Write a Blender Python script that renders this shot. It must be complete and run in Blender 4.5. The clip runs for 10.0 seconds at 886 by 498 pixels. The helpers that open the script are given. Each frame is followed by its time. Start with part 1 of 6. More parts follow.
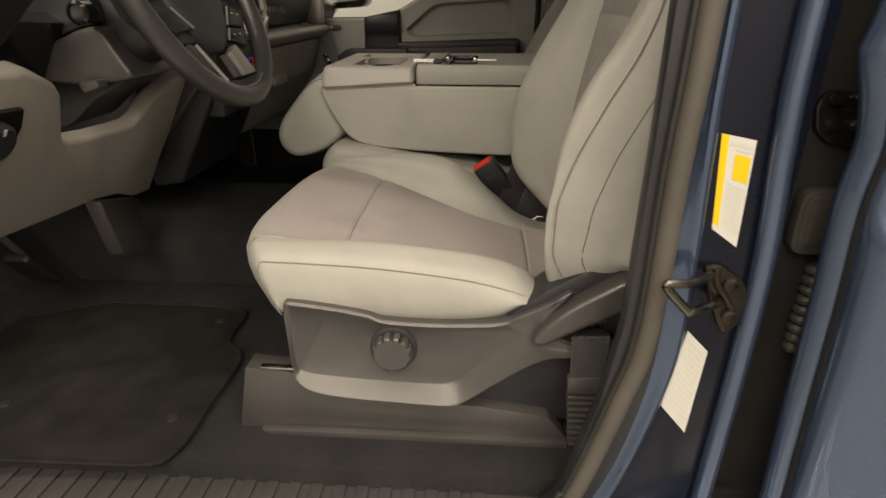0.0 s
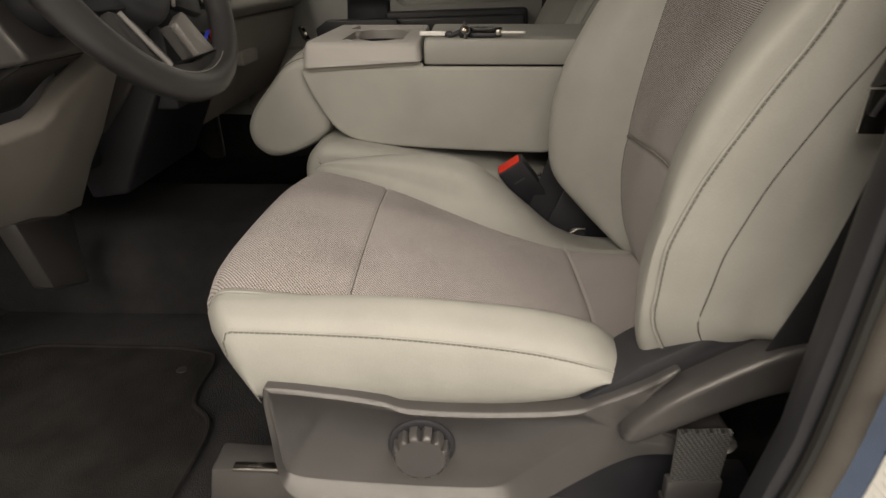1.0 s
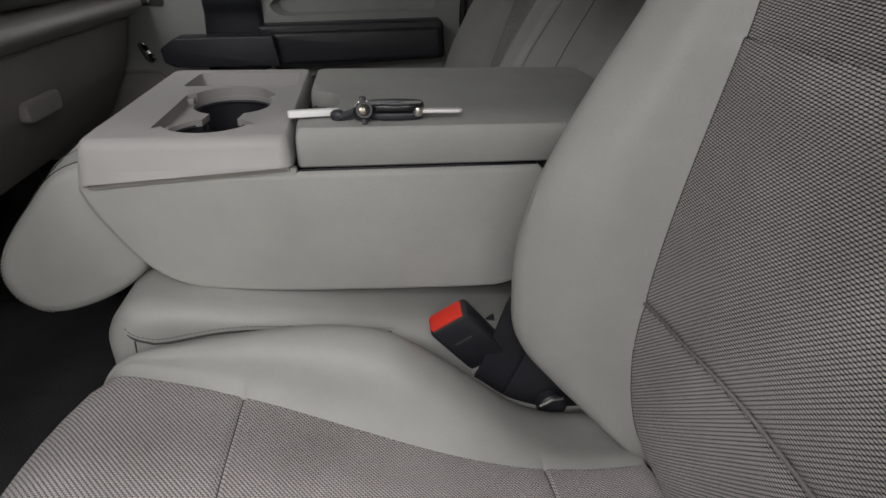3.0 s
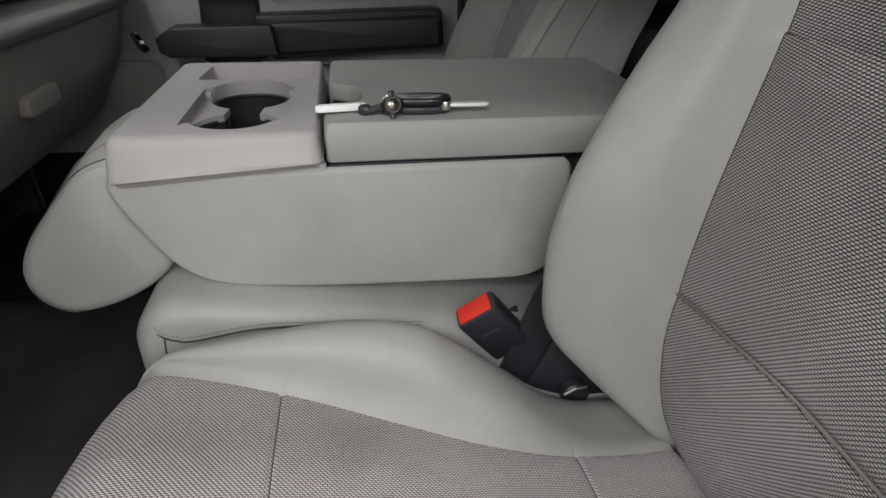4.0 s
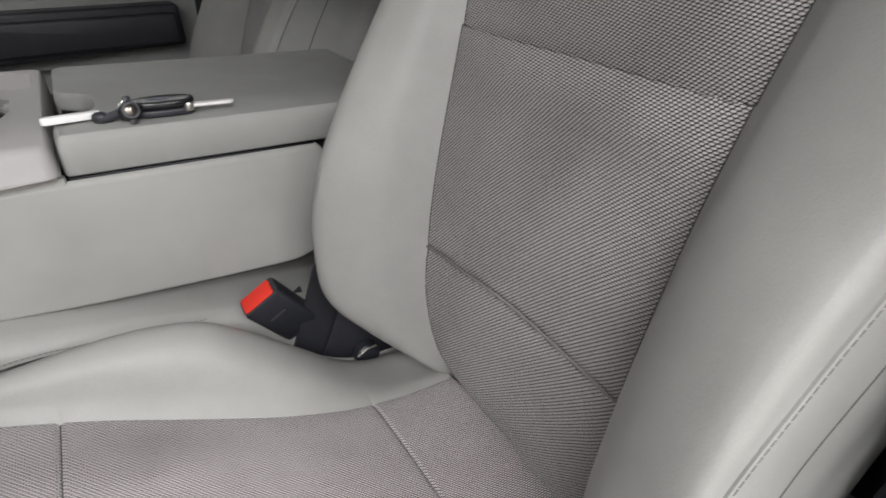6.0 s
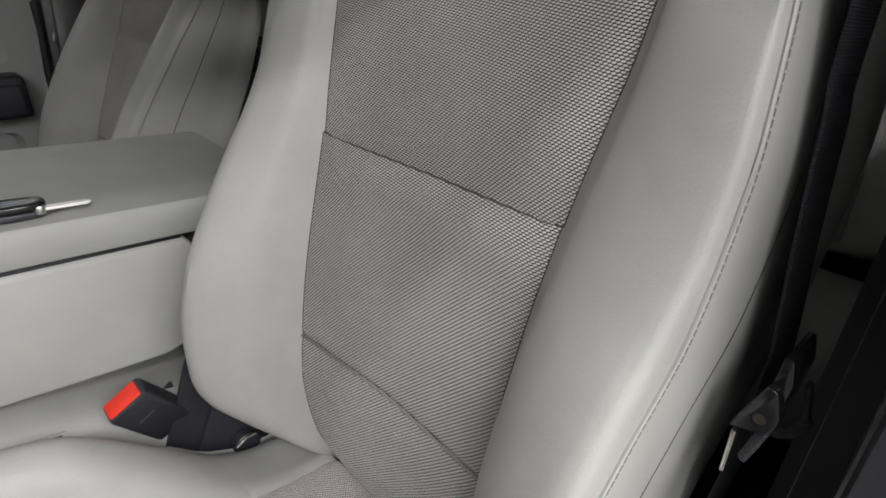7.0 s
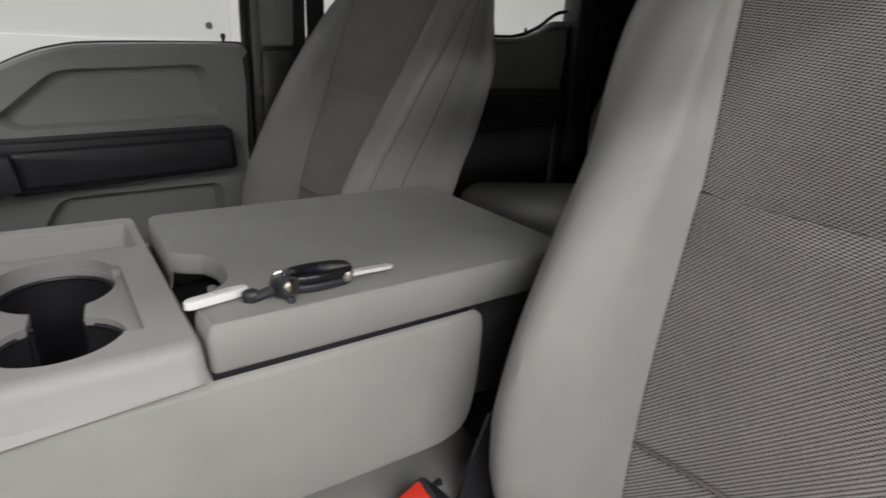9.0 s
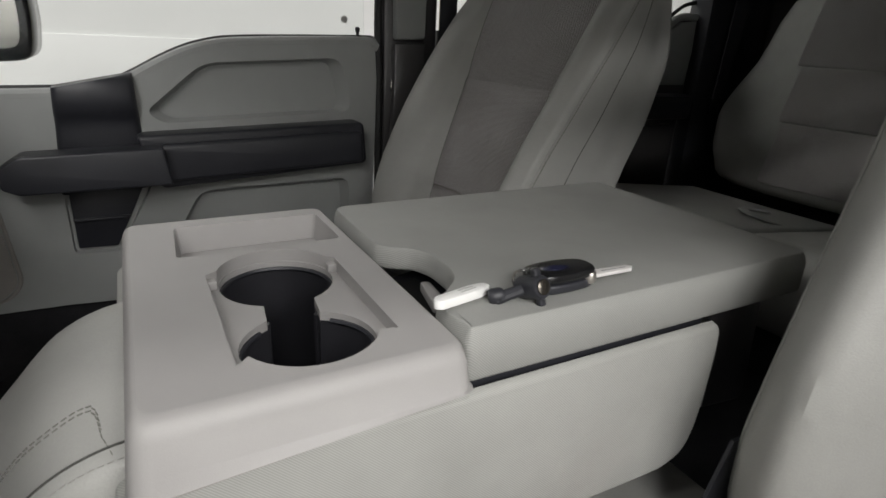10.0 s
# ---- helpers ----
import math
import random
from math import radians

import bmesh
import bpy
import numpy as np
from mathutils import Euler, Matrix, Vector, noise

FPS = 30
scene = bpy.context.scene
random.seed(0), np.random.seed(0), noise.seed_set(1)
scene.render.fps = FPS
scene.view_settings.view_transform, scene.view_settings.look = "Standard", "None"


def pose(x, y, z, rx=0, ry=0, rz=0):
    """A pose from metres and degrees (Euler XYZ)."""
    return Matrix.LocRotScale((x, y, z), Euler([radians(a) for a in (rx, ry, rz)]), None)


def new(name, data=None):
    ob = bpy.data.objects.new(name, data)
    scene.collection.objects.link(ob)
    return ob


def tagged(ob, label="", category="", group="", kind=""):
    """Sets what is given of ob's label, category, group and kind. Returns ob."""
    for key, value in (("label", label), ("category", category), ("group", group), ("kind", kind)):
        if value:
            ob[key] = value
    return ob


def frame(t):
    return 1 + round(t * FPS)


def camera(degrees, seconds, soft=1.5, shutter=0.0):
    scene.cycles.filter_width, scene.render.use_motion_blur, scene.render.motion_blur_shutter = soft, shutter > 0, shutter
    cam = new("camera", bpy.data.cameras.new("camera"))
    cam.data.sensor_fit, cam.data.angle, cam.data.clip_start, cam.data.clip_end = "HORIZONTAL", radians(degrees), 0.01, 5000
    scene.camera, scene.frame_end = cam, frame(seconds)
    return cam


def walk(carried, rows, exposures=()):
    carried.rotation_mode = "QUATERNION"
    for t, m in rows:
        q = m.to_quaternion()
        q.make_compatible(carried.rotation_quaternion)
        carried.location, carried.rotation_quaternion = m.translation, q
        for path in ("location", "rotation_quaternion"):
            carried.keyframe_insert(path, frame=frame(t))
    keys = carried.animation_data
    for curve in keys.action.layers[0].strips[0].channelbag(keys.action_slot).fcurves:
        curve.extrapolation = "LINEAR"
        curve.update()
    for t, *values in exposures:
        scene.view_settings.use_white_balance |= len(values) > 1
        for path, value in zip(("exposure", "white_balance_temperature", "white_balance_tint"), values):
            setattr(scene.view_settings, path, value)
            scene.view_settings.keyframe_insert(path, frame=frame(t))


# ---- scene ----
cam = camera(76.8, 10.0, shutter=0.25)
METRES, EYE, TILT, LEAN, TURN = 1.6, 0.64, -24.0, 0.0, 4.0
ROWS = [
    (0, 0, 0, 0, 0, -0, 0),
    (0.3, -0.0152, 0.0575, 0.0203, -0.4, -0.47, 0.3),
    (0.5, -0.0217, 0.094, 0.0293, -0.76, -0.79, 0.45),
    (0.8, -0.035, 0.1346, 0.0421, -1.5965, -1.6878, 0.7584),
    (1, -0.044, 0.1598, 0.0543, -2.19, -2.51, 1.09),
    (1.3, -0.0719, 0.2007, 0.0802, -3.9334, -3.627, 1.7257),
    (1.5, -0.0892, 0.2212, 0.0988, -5.34, -4.15, 2.43),
    (1.8, -0.1009, 0.249, 0.1284, -7.5109, -4.5084, 3.1916),
    (2, -0.0989, 0.2675, 0.1546, -8.88, -4.6, 3.49),
    (2.3, -0.069, 0.3062, 0.1812, -9.8455, -4.7197, 3.6163),
    (2.5, -0.0392, 0.3372, 0.1899, -10.44, -4.9, 3.75),
    (2.8, -0.0155, 0.3838, 0.1982, -10.9178, -4.9915, 3.9665),
    (3, -0.0172, 0.4017, 0.2046, -11.13, -5.1, 3.88),
    (3.2, -0.025, 0.4154, 0.2074, -11.57, -4.79, 3.85),
    (4.3, -0.0572, 0.4027, 0.2168, -14.91, -7.3, 5.67),
    (4.5, -0.0639, 0.4078, 0.2234, -17.29, -7.62, 6.57),
    (4.8, -0.0696, 0.4159, 0.2279, -21.0406, -8.2747, 7.9393),
    (5, -0.0696, 0.4205, 0.2249, -23.35, -8.65, 8.54),
    (5.3, -0.0605, 0.4087, 0.2146, -26.3845, -9.5081, 9.3811),
    (5.5, -0.0567, 0.3911, 0.206, -28.47, -9.63, 10.08),
    (5.8, -0.0496, 0.3695, 0.2024, -32.0768, -10.4206, 11.0758),
    (6, -0.045, 0.3608, 0.2045, -34.73, -10.76, 11.76),
    (6.2, -0.0394, 0.3526, 0.2154, -37.07, -11.31, 12.42),
    (7.3, -0.0435, 0.331, 0.2335, -48.86, -8.1, 14.16),
    (7.5, -0.0378, 0.3374, 0.2366, -49.33, -8.04, 14.94),
    (8, -0.0379, 0.3678, 0.2581, -50.15, -6.26, 15.18),
    (8.5, -0.0549, 0.4291, 0.2835, -47.29, -4.2, 14.77),
    (8.8, -0.0857, 0.4671, 0.2812, -41.2403, -2.9033, 13.1334),
    (9, -0.1044, 0.4915, 0.2773, -37.43, -1.6, 11.85),
    (9.3, -0.1266, 0.5162, 0.2793, -33.1655, -0.7758, 10.7939),
    (9.5, -0.143, 0.5353, 0.2766, -31.79, -0.31, 10.37),
    (10, -0.1646, 0.5737, 0.2928, -30.94, -0.11, 10.15),
]
EXPOSURES = [(0.0, -0.86, 8800, 11.5), (1.0, -0.88, 8000, 11.5), (1.5, -0.8, 7300, 11), (2.0, -0.76, 6850, 12), (3.0, -0.78, 6550, 11.5), (4.5, -0.37, 6450, 11.5), (5.0, -0.36, 6450, 12), (6.0, -0.18, 6450, 12), (7.5, 0.02, 6450, 11), (8.5, -0.48, 6500, 10.5), (9.0, -0.36, 6550, 10.5), (10.0, -0.15, 6600, 10)]
walk(cam, [(t, pose(0, 0, EYE, TILT, LEAN, TURN) @ pose(METRES * x, METRES * y, METRES * z, 90 + pitch, roll, yaw)) for t, x, y, z, yaw, pitch, roll in ROWS], EXPOSURES)

# ---- world and lights ----
world = bpy.data.worlds.new("shop_air")
world.use_nodes = True
world.node_tree.nodes["Background"].inputs[0].default_value = (0.9, 0.95, 1.0, 1)
world.node_tree.nodes["Background"].inputs[1].default_value = 0.05
scene.world = world


def unseen_lamp(x, y, z, w, d, watts, tilt=0, color=(1.0, 0.992, 0.985)):
    data = bpy.data.lights.new("unseen_lamp", "AREA")
    data.shape, data.size, data.size_y = "RECTANGLE", w, d
    data.energy, data.color = watts, color
    ob = new("unseen_lamp", data)
    ob.matrix_world = pose(x, y, z, tilt)
    return ob


# No lamp is in view; the -0.5 row is inferred from the roof's shadow.
LAMPS = [(x, y) for y in (-0.5, -1.9) for x in (-1.2, 1.5)] + [(x, y) for y in (-3.2, -4.5) for x in (-3.4, -1.2, 1.0, 3.2)]
# Unseen rows added: front ones brighten the lid, tilted ones the east wall.
LAMPS += [(-2.7, 0.9), (-2.7, 2.6), (-5.2, 0.9), (-5.2, 3.0)] + [(x, 4.6) for x in (-2.4, 0.0, 2.4)]


def watts(x, y):
    """Power of an assumed, unseen lamp by its row."""
    if x < -2.6 and y > 0 and y < 4:
        return 20 if x > -3 else 5
    if y == -0.5:
        return 108 if x > 0 else 46
    if y == -1.9:
        return 78 if x > 0 else 95
    return {-3.2: 115, -4.5: 75, 4.6: 48}[y]


for lx, ly in LAMPS:
    unseen_lamp(lx, ly, 3.36, 1.8, 0.14 if ly == -0.5 else 0.25 if ly == -1.9 else 0.6, watts(lx, ly), 40 if ly > 4 else 0)

# ---- materials ----


def mat_base(name):
    m = bpy.data.materials.new(name)
    m.use_nodes = True
    nt = m.node_tree
    b = nt.nodes["Principled BSDF"]
    return m, nt, b


def nd(nt, kind, **kw):
    n = nt.nodes.new(kind)
    for k, v in kw.items():
        n.inputs[k].default_value = v
    return n


def coords(nt, scale=(1, 1, 1), rot=(0, 0, 0)):
    tc = nt.nodes.new("ShaderNodeTexCoord")
    mp = nt.nodes.new("ShaderNodeMapping")
    mp.inputs["Scale"].default_value = scale
    mp.inputs["Rotation"].default_value = rot
    nt.links.new(tc.outputs["Object"], mp.inputs["Vector"])
    return mp.outputs["Vector"]


def ramp(nt, fac, stops):
    r = nt.nodes.new("ShaderNodeValToRGB")
    el = r.color_ramp.elements
    while len(el) < len(stops):
        el.new(0.5)
    for e, (p, c) in zip(el, stops):
        e.position, e.color = p, (*c, 1)
    nt.links.new(fac, r.inputs["Fac"])
    return r.outputs["Color"]


def mixc(nt, kind, fac, a, b):
    m = nt.nodes.new("ShaderNodeMix")
    m.data_type, m.blend_type = "RGBA", kind
    for sock, v in ((m.inputs[0], fac), (m.inputs[6], a), (m.inputs[7], b)):
        if isinstance(v, bpy.types.NodeSocket):
            nt.links.new(v, sock)
        elif isinstance(v, tuple):
            sock.default_value = (*v, 1)
        else:
            sock.default_value = v
    return m.outputs[2]


def surface(name, color, rough=0.5, metal=0.0, grain=300.0, bump=0.15, vary=0.12, stain=6.0, spec=0.5, dist=0.0006, coat=0.0, dent=0.0):
    """Base colour with two scales of variation, and fine relief."""
    m, nt, b = mat_base(name)
    v = coords(nt)
    big = nd(nt, "ShaderNodeTexNoise", Scale=stain, Detail=4.0, Roughness=0.6)
    fine = nd(nt, "ShaderNodeTexNoise", Scale=grain, Detail=3.0, Roughness=0.6)
    for n in (big, fine):
        nt.links.new(v, n.inputs["Vector"])
    lo = tuple(c * (1 - vary) for c in color)
    hi = tuple(min(1, c * (1 + vary)) for c in color)
    col = ramp(nt, big.outputs["Fac"], [(0.3, lo), (0.7, hi)])
    fc = ramp(nt, fine.outputs["Fac"], [(0.3, (1 - vary,) * 3), (0.7, (1, 1, 1))])
    nt.links.new(mixc(nt, "MULTIPLY", 0.7, col, fc), b.inputs["Base Color"])
    rr = nt.nodes.new("ShaderNodeMapRange")
    rr.inputs[3].default_value, rr.inputs[4].default_value = max(0.02, rough - 0.08), min(1, rough + 0.08)
    nt.links.new(big.outputs["Fac"], rr.inputs[0])
    nt.links.new(rr.outputs[0], b.inputs["Roughness"])
    b.inputs["Metallic"].default_value = metal
    b.inputs["Specular IOR Level"].default_value = spec
    b.inputs["Coat Weight"].default_value = coat
    if bump:
        bp = nd(nt, "ShaderNodeBump", Strength=bump, Distance=dist)
        nt.links.new(fine.outputs["Fac"], bp.inputs["Height"])
        if dent:
            soft = nd(nt, "ShaderNodeTexNoise", Scale=17.0, Detail=2.0, Roughness=0.5)
            nt.links.new(v, soft.inputs["Vector"])
            wide = nd(nt, "ShaderNodeBump", Strength=dent, Distance=0.02)
            nt.links.new(soft.outputs["Fac"], wide.inputs["Height"])
            nt.links.new(wide.outputs["Normal"], bp.inputs["Normal"])
        nt.links.new(bp.outputs["Normal"], b.inputs["Normal"])
    return m


def woven(name, axes, light, dark, w=0.0038, h=0.0021, slant=0.3, tilt=0.11, worn=None):
    """Basket weave: short slanting yarn floats in staggered rows with dark gaps. axes: the two object axes in which it runs."""
    m, nt, b = mat_base(name)
    tc = nt.nodes.new("ShaderNodeTexCoord")
    sep = nt.nodes.new("ShaderNodeSeparateXYZ")
    nt.links.new(tc.outputs["Object"], sep.inputs[0])
    def mth(op, a, b=None, c=None):
        n = nt.nodes.new("ShaderNodeMath")
        n.operation = op
        for k, v in enumerate((a, b, c)):
            if v is None:
                continue
            if isinstance(v, (int, float)):
                n.inputs[k].default_value = v
            else:
                nt.links.new(v, n.inputs[k])
        return n.outputs[0]

    v = mth("DIVIDE", mth("SUBTRACT", sep.outputs[axes[1]], mth("MULTIPLY", sep.outputs[axes[0]], tilt)), h)
    row = mth("FLOOR", v)
    lean = mth("MULTIPLY", mth("FRACT", v), slant)
    u = mth("ADD", mth("ADD", mth("DIVIDE", sep.outputs[axes[0]], w), mth("MULTIPLY", row, 0.5)), lean)
    du = mth("MULTIPLY", mth("SUBTRACT", mth("FRACT", u), 0.5), 2.0)
    dv = mth("MULTIPLY", mth("SUBTRACT", mth("FRACT", v), 0.5), 2.0)
    oval = mth("ADD", mth("MULTIPLY", mth("MULTIPLY", du, du), 0.85), mth("MULTIPLY", mth("MULTIPLY", dv, dv), 1.0))
    edge = nt.nodes.new("ShaderNodeMapRange")
    edge.interpolation_type = "SMOOTHSTEP"
    edge.inputs[1].default_value, edge.inputs[2].default_value = 0.22, 0.98
    nt.links.new(oval, edge.inputs[0])
    gap = edge.outputs[0]
    big = nd(nt, "ShaderNodeTexNoise", Scale=9.0, Detail=5.0, Roughness=0.65)
    fine = nd(nt, "ShaderNodeTexNoise", Scale=900.0, Detail=2.0)
    for n in (big, fine):
        nt.links.new(tc.outputs["Object"], n.inputs["Vector"])
    yarn = mixc(nt, "MIX", gap, light, dark)
    c1 = mixc(nt, "MULTIPLY", 1.0, yarn, ramp(nt, big.outputs["Fac"], [(0.3, (0.84, 0.83, 0.82)), (0.65, (1, 1, 1))]))
    c2 = mixc(nt, "MULTIPLY", 0.6, c1, ramp(nt, fine.outputs["Fac"], [(0.3, (0.7, 0.7, 0.7)), (0.7, (1, 1, 1))]))
    if worn:
        far = nt.nodes.new("ShaderNodeVectorMath")
        far.operation = "DISTANCE"
        nt.links.new(tc.outputs["Object"], far.inputs[0])
        far.inputs[1].default_value = worn
        ragged = mth("ADD", far.outputs["Value"], mth("MULTIPLY", big.outputs["Fac"], 0.05))
        c2 = mixc(nt, "MULTIPLY", 1.0, c2, ramp(nt, ragged, [(0.042, (0.82, 0.81, 0.81)), (0.078, (1, 1, 1))]))
    nt.links.new(c2, b.inputs["Base Color"])
    b.inputs["Roughness"].default_value = 0.85
    b.inputs["Specular IOR Level"].default_value = 0.25
    b.inputs["Sheen Weight"].default_value = 0.22
    inv = nt.nodes.new("ShaderNodeMath")
    inv.operation = "SUBTRACT"
    inv.inputs[0].default_value = 1.0
    nt.links.new(gap, inv.inputs[1])
    bp = nd(nt, "ShaderNodeBump", Strength=0.8, Distance=0.0011)
    nt.links.new(inv.outputs[0], bp.inputs["Height"])
    nt.links.new(bp.outputs["Normal"], b.inputs["Normal"])
    return m


def ribbed(name, color, axis, pitch, strength=0.25, rough=0.75):
    """Fine ribbed cloth-like vinyl."""
    m, nt, b = mat_base(name)
    v = coords(nt)
    wv = nt.nodes.new("ShaderNodeTexWave")
    wv.bands_direction = axis
    wv.inputs["Scale"].default_value = 0.314 / pitch
    wv.inputs["Distortion"].default_value = 0.0
    nt.links.new(v, wv.inputs["Vector"])
    big = nd(nt, "ShaderNodeTexNoise", Scale=7.0, Detail=4.0, Roughness=0.6)
    nt.links.new(v, big.inputs["Vector"])
    col = ramp(nt, big.outputs["Fac"], [(0.3, tuple(c * 0.9 for c in color)), (0.7, tuple(c * 1.06 for c in color))])
    rib = ramp(nt, wv.outputs["Fac"], [(0.0, (0.80, 0.80, 0.80)), (1.0, (1.04, 1.04, 1.04))])
    nt.links.new(mixc(nt, "MULTIPLY", 0.8, col, rib), b.inputs["Base Color"])
    b.inputs["Roughness"].default_value = rough
    b.inputs["Specular IOR Level"].default_value = 0.35
    bp = nd(nt, "ShaderNodeBump", Strength=strength, Distance=0.0005)
    nt.links.new(wv.outputs["Fac"], bp.inputs["Height"])
    nt.links.new(bp.outputs["Normal"], b.inputs["Normal"])
    return m


def paint(name, color):
    """Dark metallic car paint with fine flakes under a clear coat."""
    m, nt, b = mat_base(name)
    v = coords(nt)
    fl = nd(nt, "ShaderNodeTexVoronoi", Scale=1800.0)
    big = nd(nt, "ShaderNodeTexNoise", Scale=5.0, Detail=3.0)
    for n in (fl, big):
        nt.links.new(v, n.inputs["Vector"])
    c = ramp(nt, fl.outputs["Distance"], [(0.0, tuple(k * 1.7 for k in color)), (0.6, color)])
    nt.links.new(mixc(nt, "MULTIPLY", 0.4, c, ramp(nt, big.outputs["Fac"], [(0.3, (0.75, 0.75, 0.75)), (0.7, (1, 1, 1))])), b.inputs["Base Color"])
    b.inputs["Metallic"].default_value = 0.75
    b.inputs["Roughness"].default_value = 0.22
    b.inputs["Coat Weight"].default_value = 1.0
    b.inputs["Coat Roughness"].default_value = 0.05
    return m


VINYL = surface("vinyl_light_grey", (0.346, 0.346, 0.327), rough=0.47, grain=700, bump=0.6, vary=0.10, dist=0.0004, spec=0.45, dent=0.10)
VINYL2 = ribbed("vinyl_ribbed_grey", (0.377, 0.379, 0.357), "DIAGONAL", 0.0011, 0.12)
LIDCLOTH = ribbed("lid_ribbed_grey", (0.335, 0.337, 0.320), "DIAGONAL", 0.0011, 0.3)
CLOTH_CUSHION = woven("woven_cushion", (0, 1), (0.75, 0.692, 0.695), (0.055, 0.050, 0.048), tilt=0.05, worn=(-0.224, -0.094, 0.300))
CLOTH_BACK = woven("woven_back", (1, 2), (0.69, 0.66, 0.65), (0.028, 0.025, 0.025))
WELTCLOTH = surface("welt_cloth", (0.23, 0.215, 0.205), rough=0.85, grain=1300, bump=0.9, vary=0.3)
THREAD = surface("thread_grey", (0.33, 0.33, 0.31), rough=0.8, grain=2000, bump=0.1)
SEAMTHREAD = surface("thread_dark", (0.17, 0.17, 0.15), rough=0.85, bump=0)
SEAMDARK = surface("seam_dark", (0.06, 0.06, 0.055), rough=0.9, bump=0)
TAUPE = surface("plastic_taupe", (0.335, 0.325, 0.317), rough=0.5, grain=1400, bump=0.3, vary=0.06, dist=0.0003)
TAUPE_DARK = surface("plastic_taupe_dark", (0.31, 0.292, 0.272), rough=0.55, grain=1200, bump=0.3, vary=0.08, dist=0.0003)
DOORGREY = surface("door_grey", (0.33, 0.34, 0.33), rough=0.55, grain=1200, bump=0.3, vary=0.06, dist=0.0003)
CHAR = surface("plastic_charcoal", (0.062, 0.059, 0.060), rough=0.31, grain=900, bump=0.5, vary=0.14, dist=0.0004, spec=0.7)
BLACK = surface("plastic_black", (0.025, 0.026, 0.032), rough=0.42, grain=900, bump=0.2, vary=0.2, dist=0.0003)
GLOSSBLACK = surface("gloss_black", (0.012, 0.012, 0.013), rough=0.15, grain=500, bump=0, vary=0.2)
RIM = surface("wheel_leather", (0.043, 0.043, 0.046), rough=0.30, grain=1100, bump=0.35, vary=0.15, dist=0.0004)
CARPET = surface("carpet_black", (0.036, 0.036, 0.039), rough=0.97, grain=420, bump=0.9, vary=0.3, dist=0.004, spec=0.1)
MATCLOTH = surface("mat_carpet", (0.0235, 0.0225, 0.0225), rough=0.97, grain=520, bump=0.9, vary=0.35, stain=12, dist=0.003, spec=0.1)
RUBBER = surface("rubber_strip", (0.088, 0.081, 0.073), rough=0.6, grain=700, bump=0.2, vary=0.15)
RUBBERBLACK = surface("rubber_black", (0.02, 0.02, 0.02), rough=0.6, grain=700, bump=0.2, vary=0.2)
BLUE = paint("paint_dark_blue", (0.090, 0.136, 0.232))
# Same paint as the blue body, with the jamb's shade put into the colour.
JAMB_SHADED = surface("blue_paint_shaded", (0.006, 0.008, 0.017), rough=0.17, grain=300, bump=0.03, vary=0.2, stain=9, spec=0.3)
STRIKER = surface("bronze_steel", (0.06, 0.05, 0.042), rough=0.28, metal=0.8, grain=700, bump=0.1, vary=0.2)
LOOPSTEEL = surface("worn_steel", (0.17, 0.155, 0.135), rough=0.22, metal=0.95, grain=300, bump=0.1, vary=0.25, stain=60)
CHROME = surface("bright_metal", (0.62, 0.60, 0.57), rough=0.22, metal=1.0, bump=0.0, vary=0.08)
STEEL = surface("key_steel", (0.60, 0.57, 0.53), rough=0.3, metal=0.9, grain=600, bump=0.1, vary=0.1)
BLADE = surface("key_blade_steel", (0.84, 0.82, 0.80), rough=0.4, metal=0.2, grain=900, bump=0.15, vary=0.12)
LEATHER2 = surface("airbag_leatherette", (0.042, 0.044, 0.054), rough=0.5, grain=900, bump=0.4, vary=0.12, dist=0.0004)
SWITCH = surface("switch_black", (0.018, 0.019, 0.023), rough=0.3, grain=700, bump=0.1, vary=0.15)
BADGE = surface("badge_blue", (0.02, 0.022, 0.07), rough=0.25, metal=0.4, bump=0.0, vary=0.05)
SATIN = surface("satin_grey_trim", (0.38, 0.37, 0.365), rough=0.4, metal=0.5, bump=0.0, vary=0.06)
RED = surface("button_red", (0.75, 0.035, 0.018), rough=0.4, bump=0.0, vary=0.05)
BLUEMARK = surface("dial_blue", (0.02, 0.06, 0.75), rough=0.4, bump=0.0, vary=0.05)
WHITE = surface("tag_white", (0.90, 0.90, 0.88), rough=0.5, bump=0.0, vary=0.03)
YELLOW = surface("label_yellow", (0.80, 0.52, 0.02), rough=0.45, bump=0.0, vary=0.04)
PAPER = surface("label_paper", (0.58, 0.58, 0.555), rough=0.45, bump=0.0, vary=0.05)
INK = surface("label_ink", (0.54, 0.54, 0.52), rough=0.6, bump=0.0, vary=0.1)
WEB = ribbed("belt_webbing", (0.040, 0.040, 0.047), "Z", 0.0018, 0.6, 0.7)
STRAP = woven("anchor_strap_weave", (0, 2), (0.072, 0.072, 0.076), (0.010, 0.012, 0.012), 0.0042, 0.0034, 0.3, 0.3)
HEADLINER = surface("headliner_cloth", (0.45, 0.44, 0.41), rough=0.95, grain=800, bump=0.3, vary=0.05)
WALLLIGHT = surface("light_wall", (0.52, 0.52, 0.51), rough=0.7, grain=60, bump=0.1, vary=0.06, stain=1.5)
PANELGREY = surface("grey_panel", (0.24, 0.24, 0.237), rough=0.75, grain=60, bump=0.1, vary=0.05, stain=1.5)
BOOTRUBBER = surface("rubber_boot", (0.045, 0.042, 0.038), rough=0.5, grain=700, bump=0.2, vary=0.2)
LINER = surface("liner_rubber", (0.024, 0.024, 0.028), rough=0.34, grain=600, bump=0.2, vary=0.2)
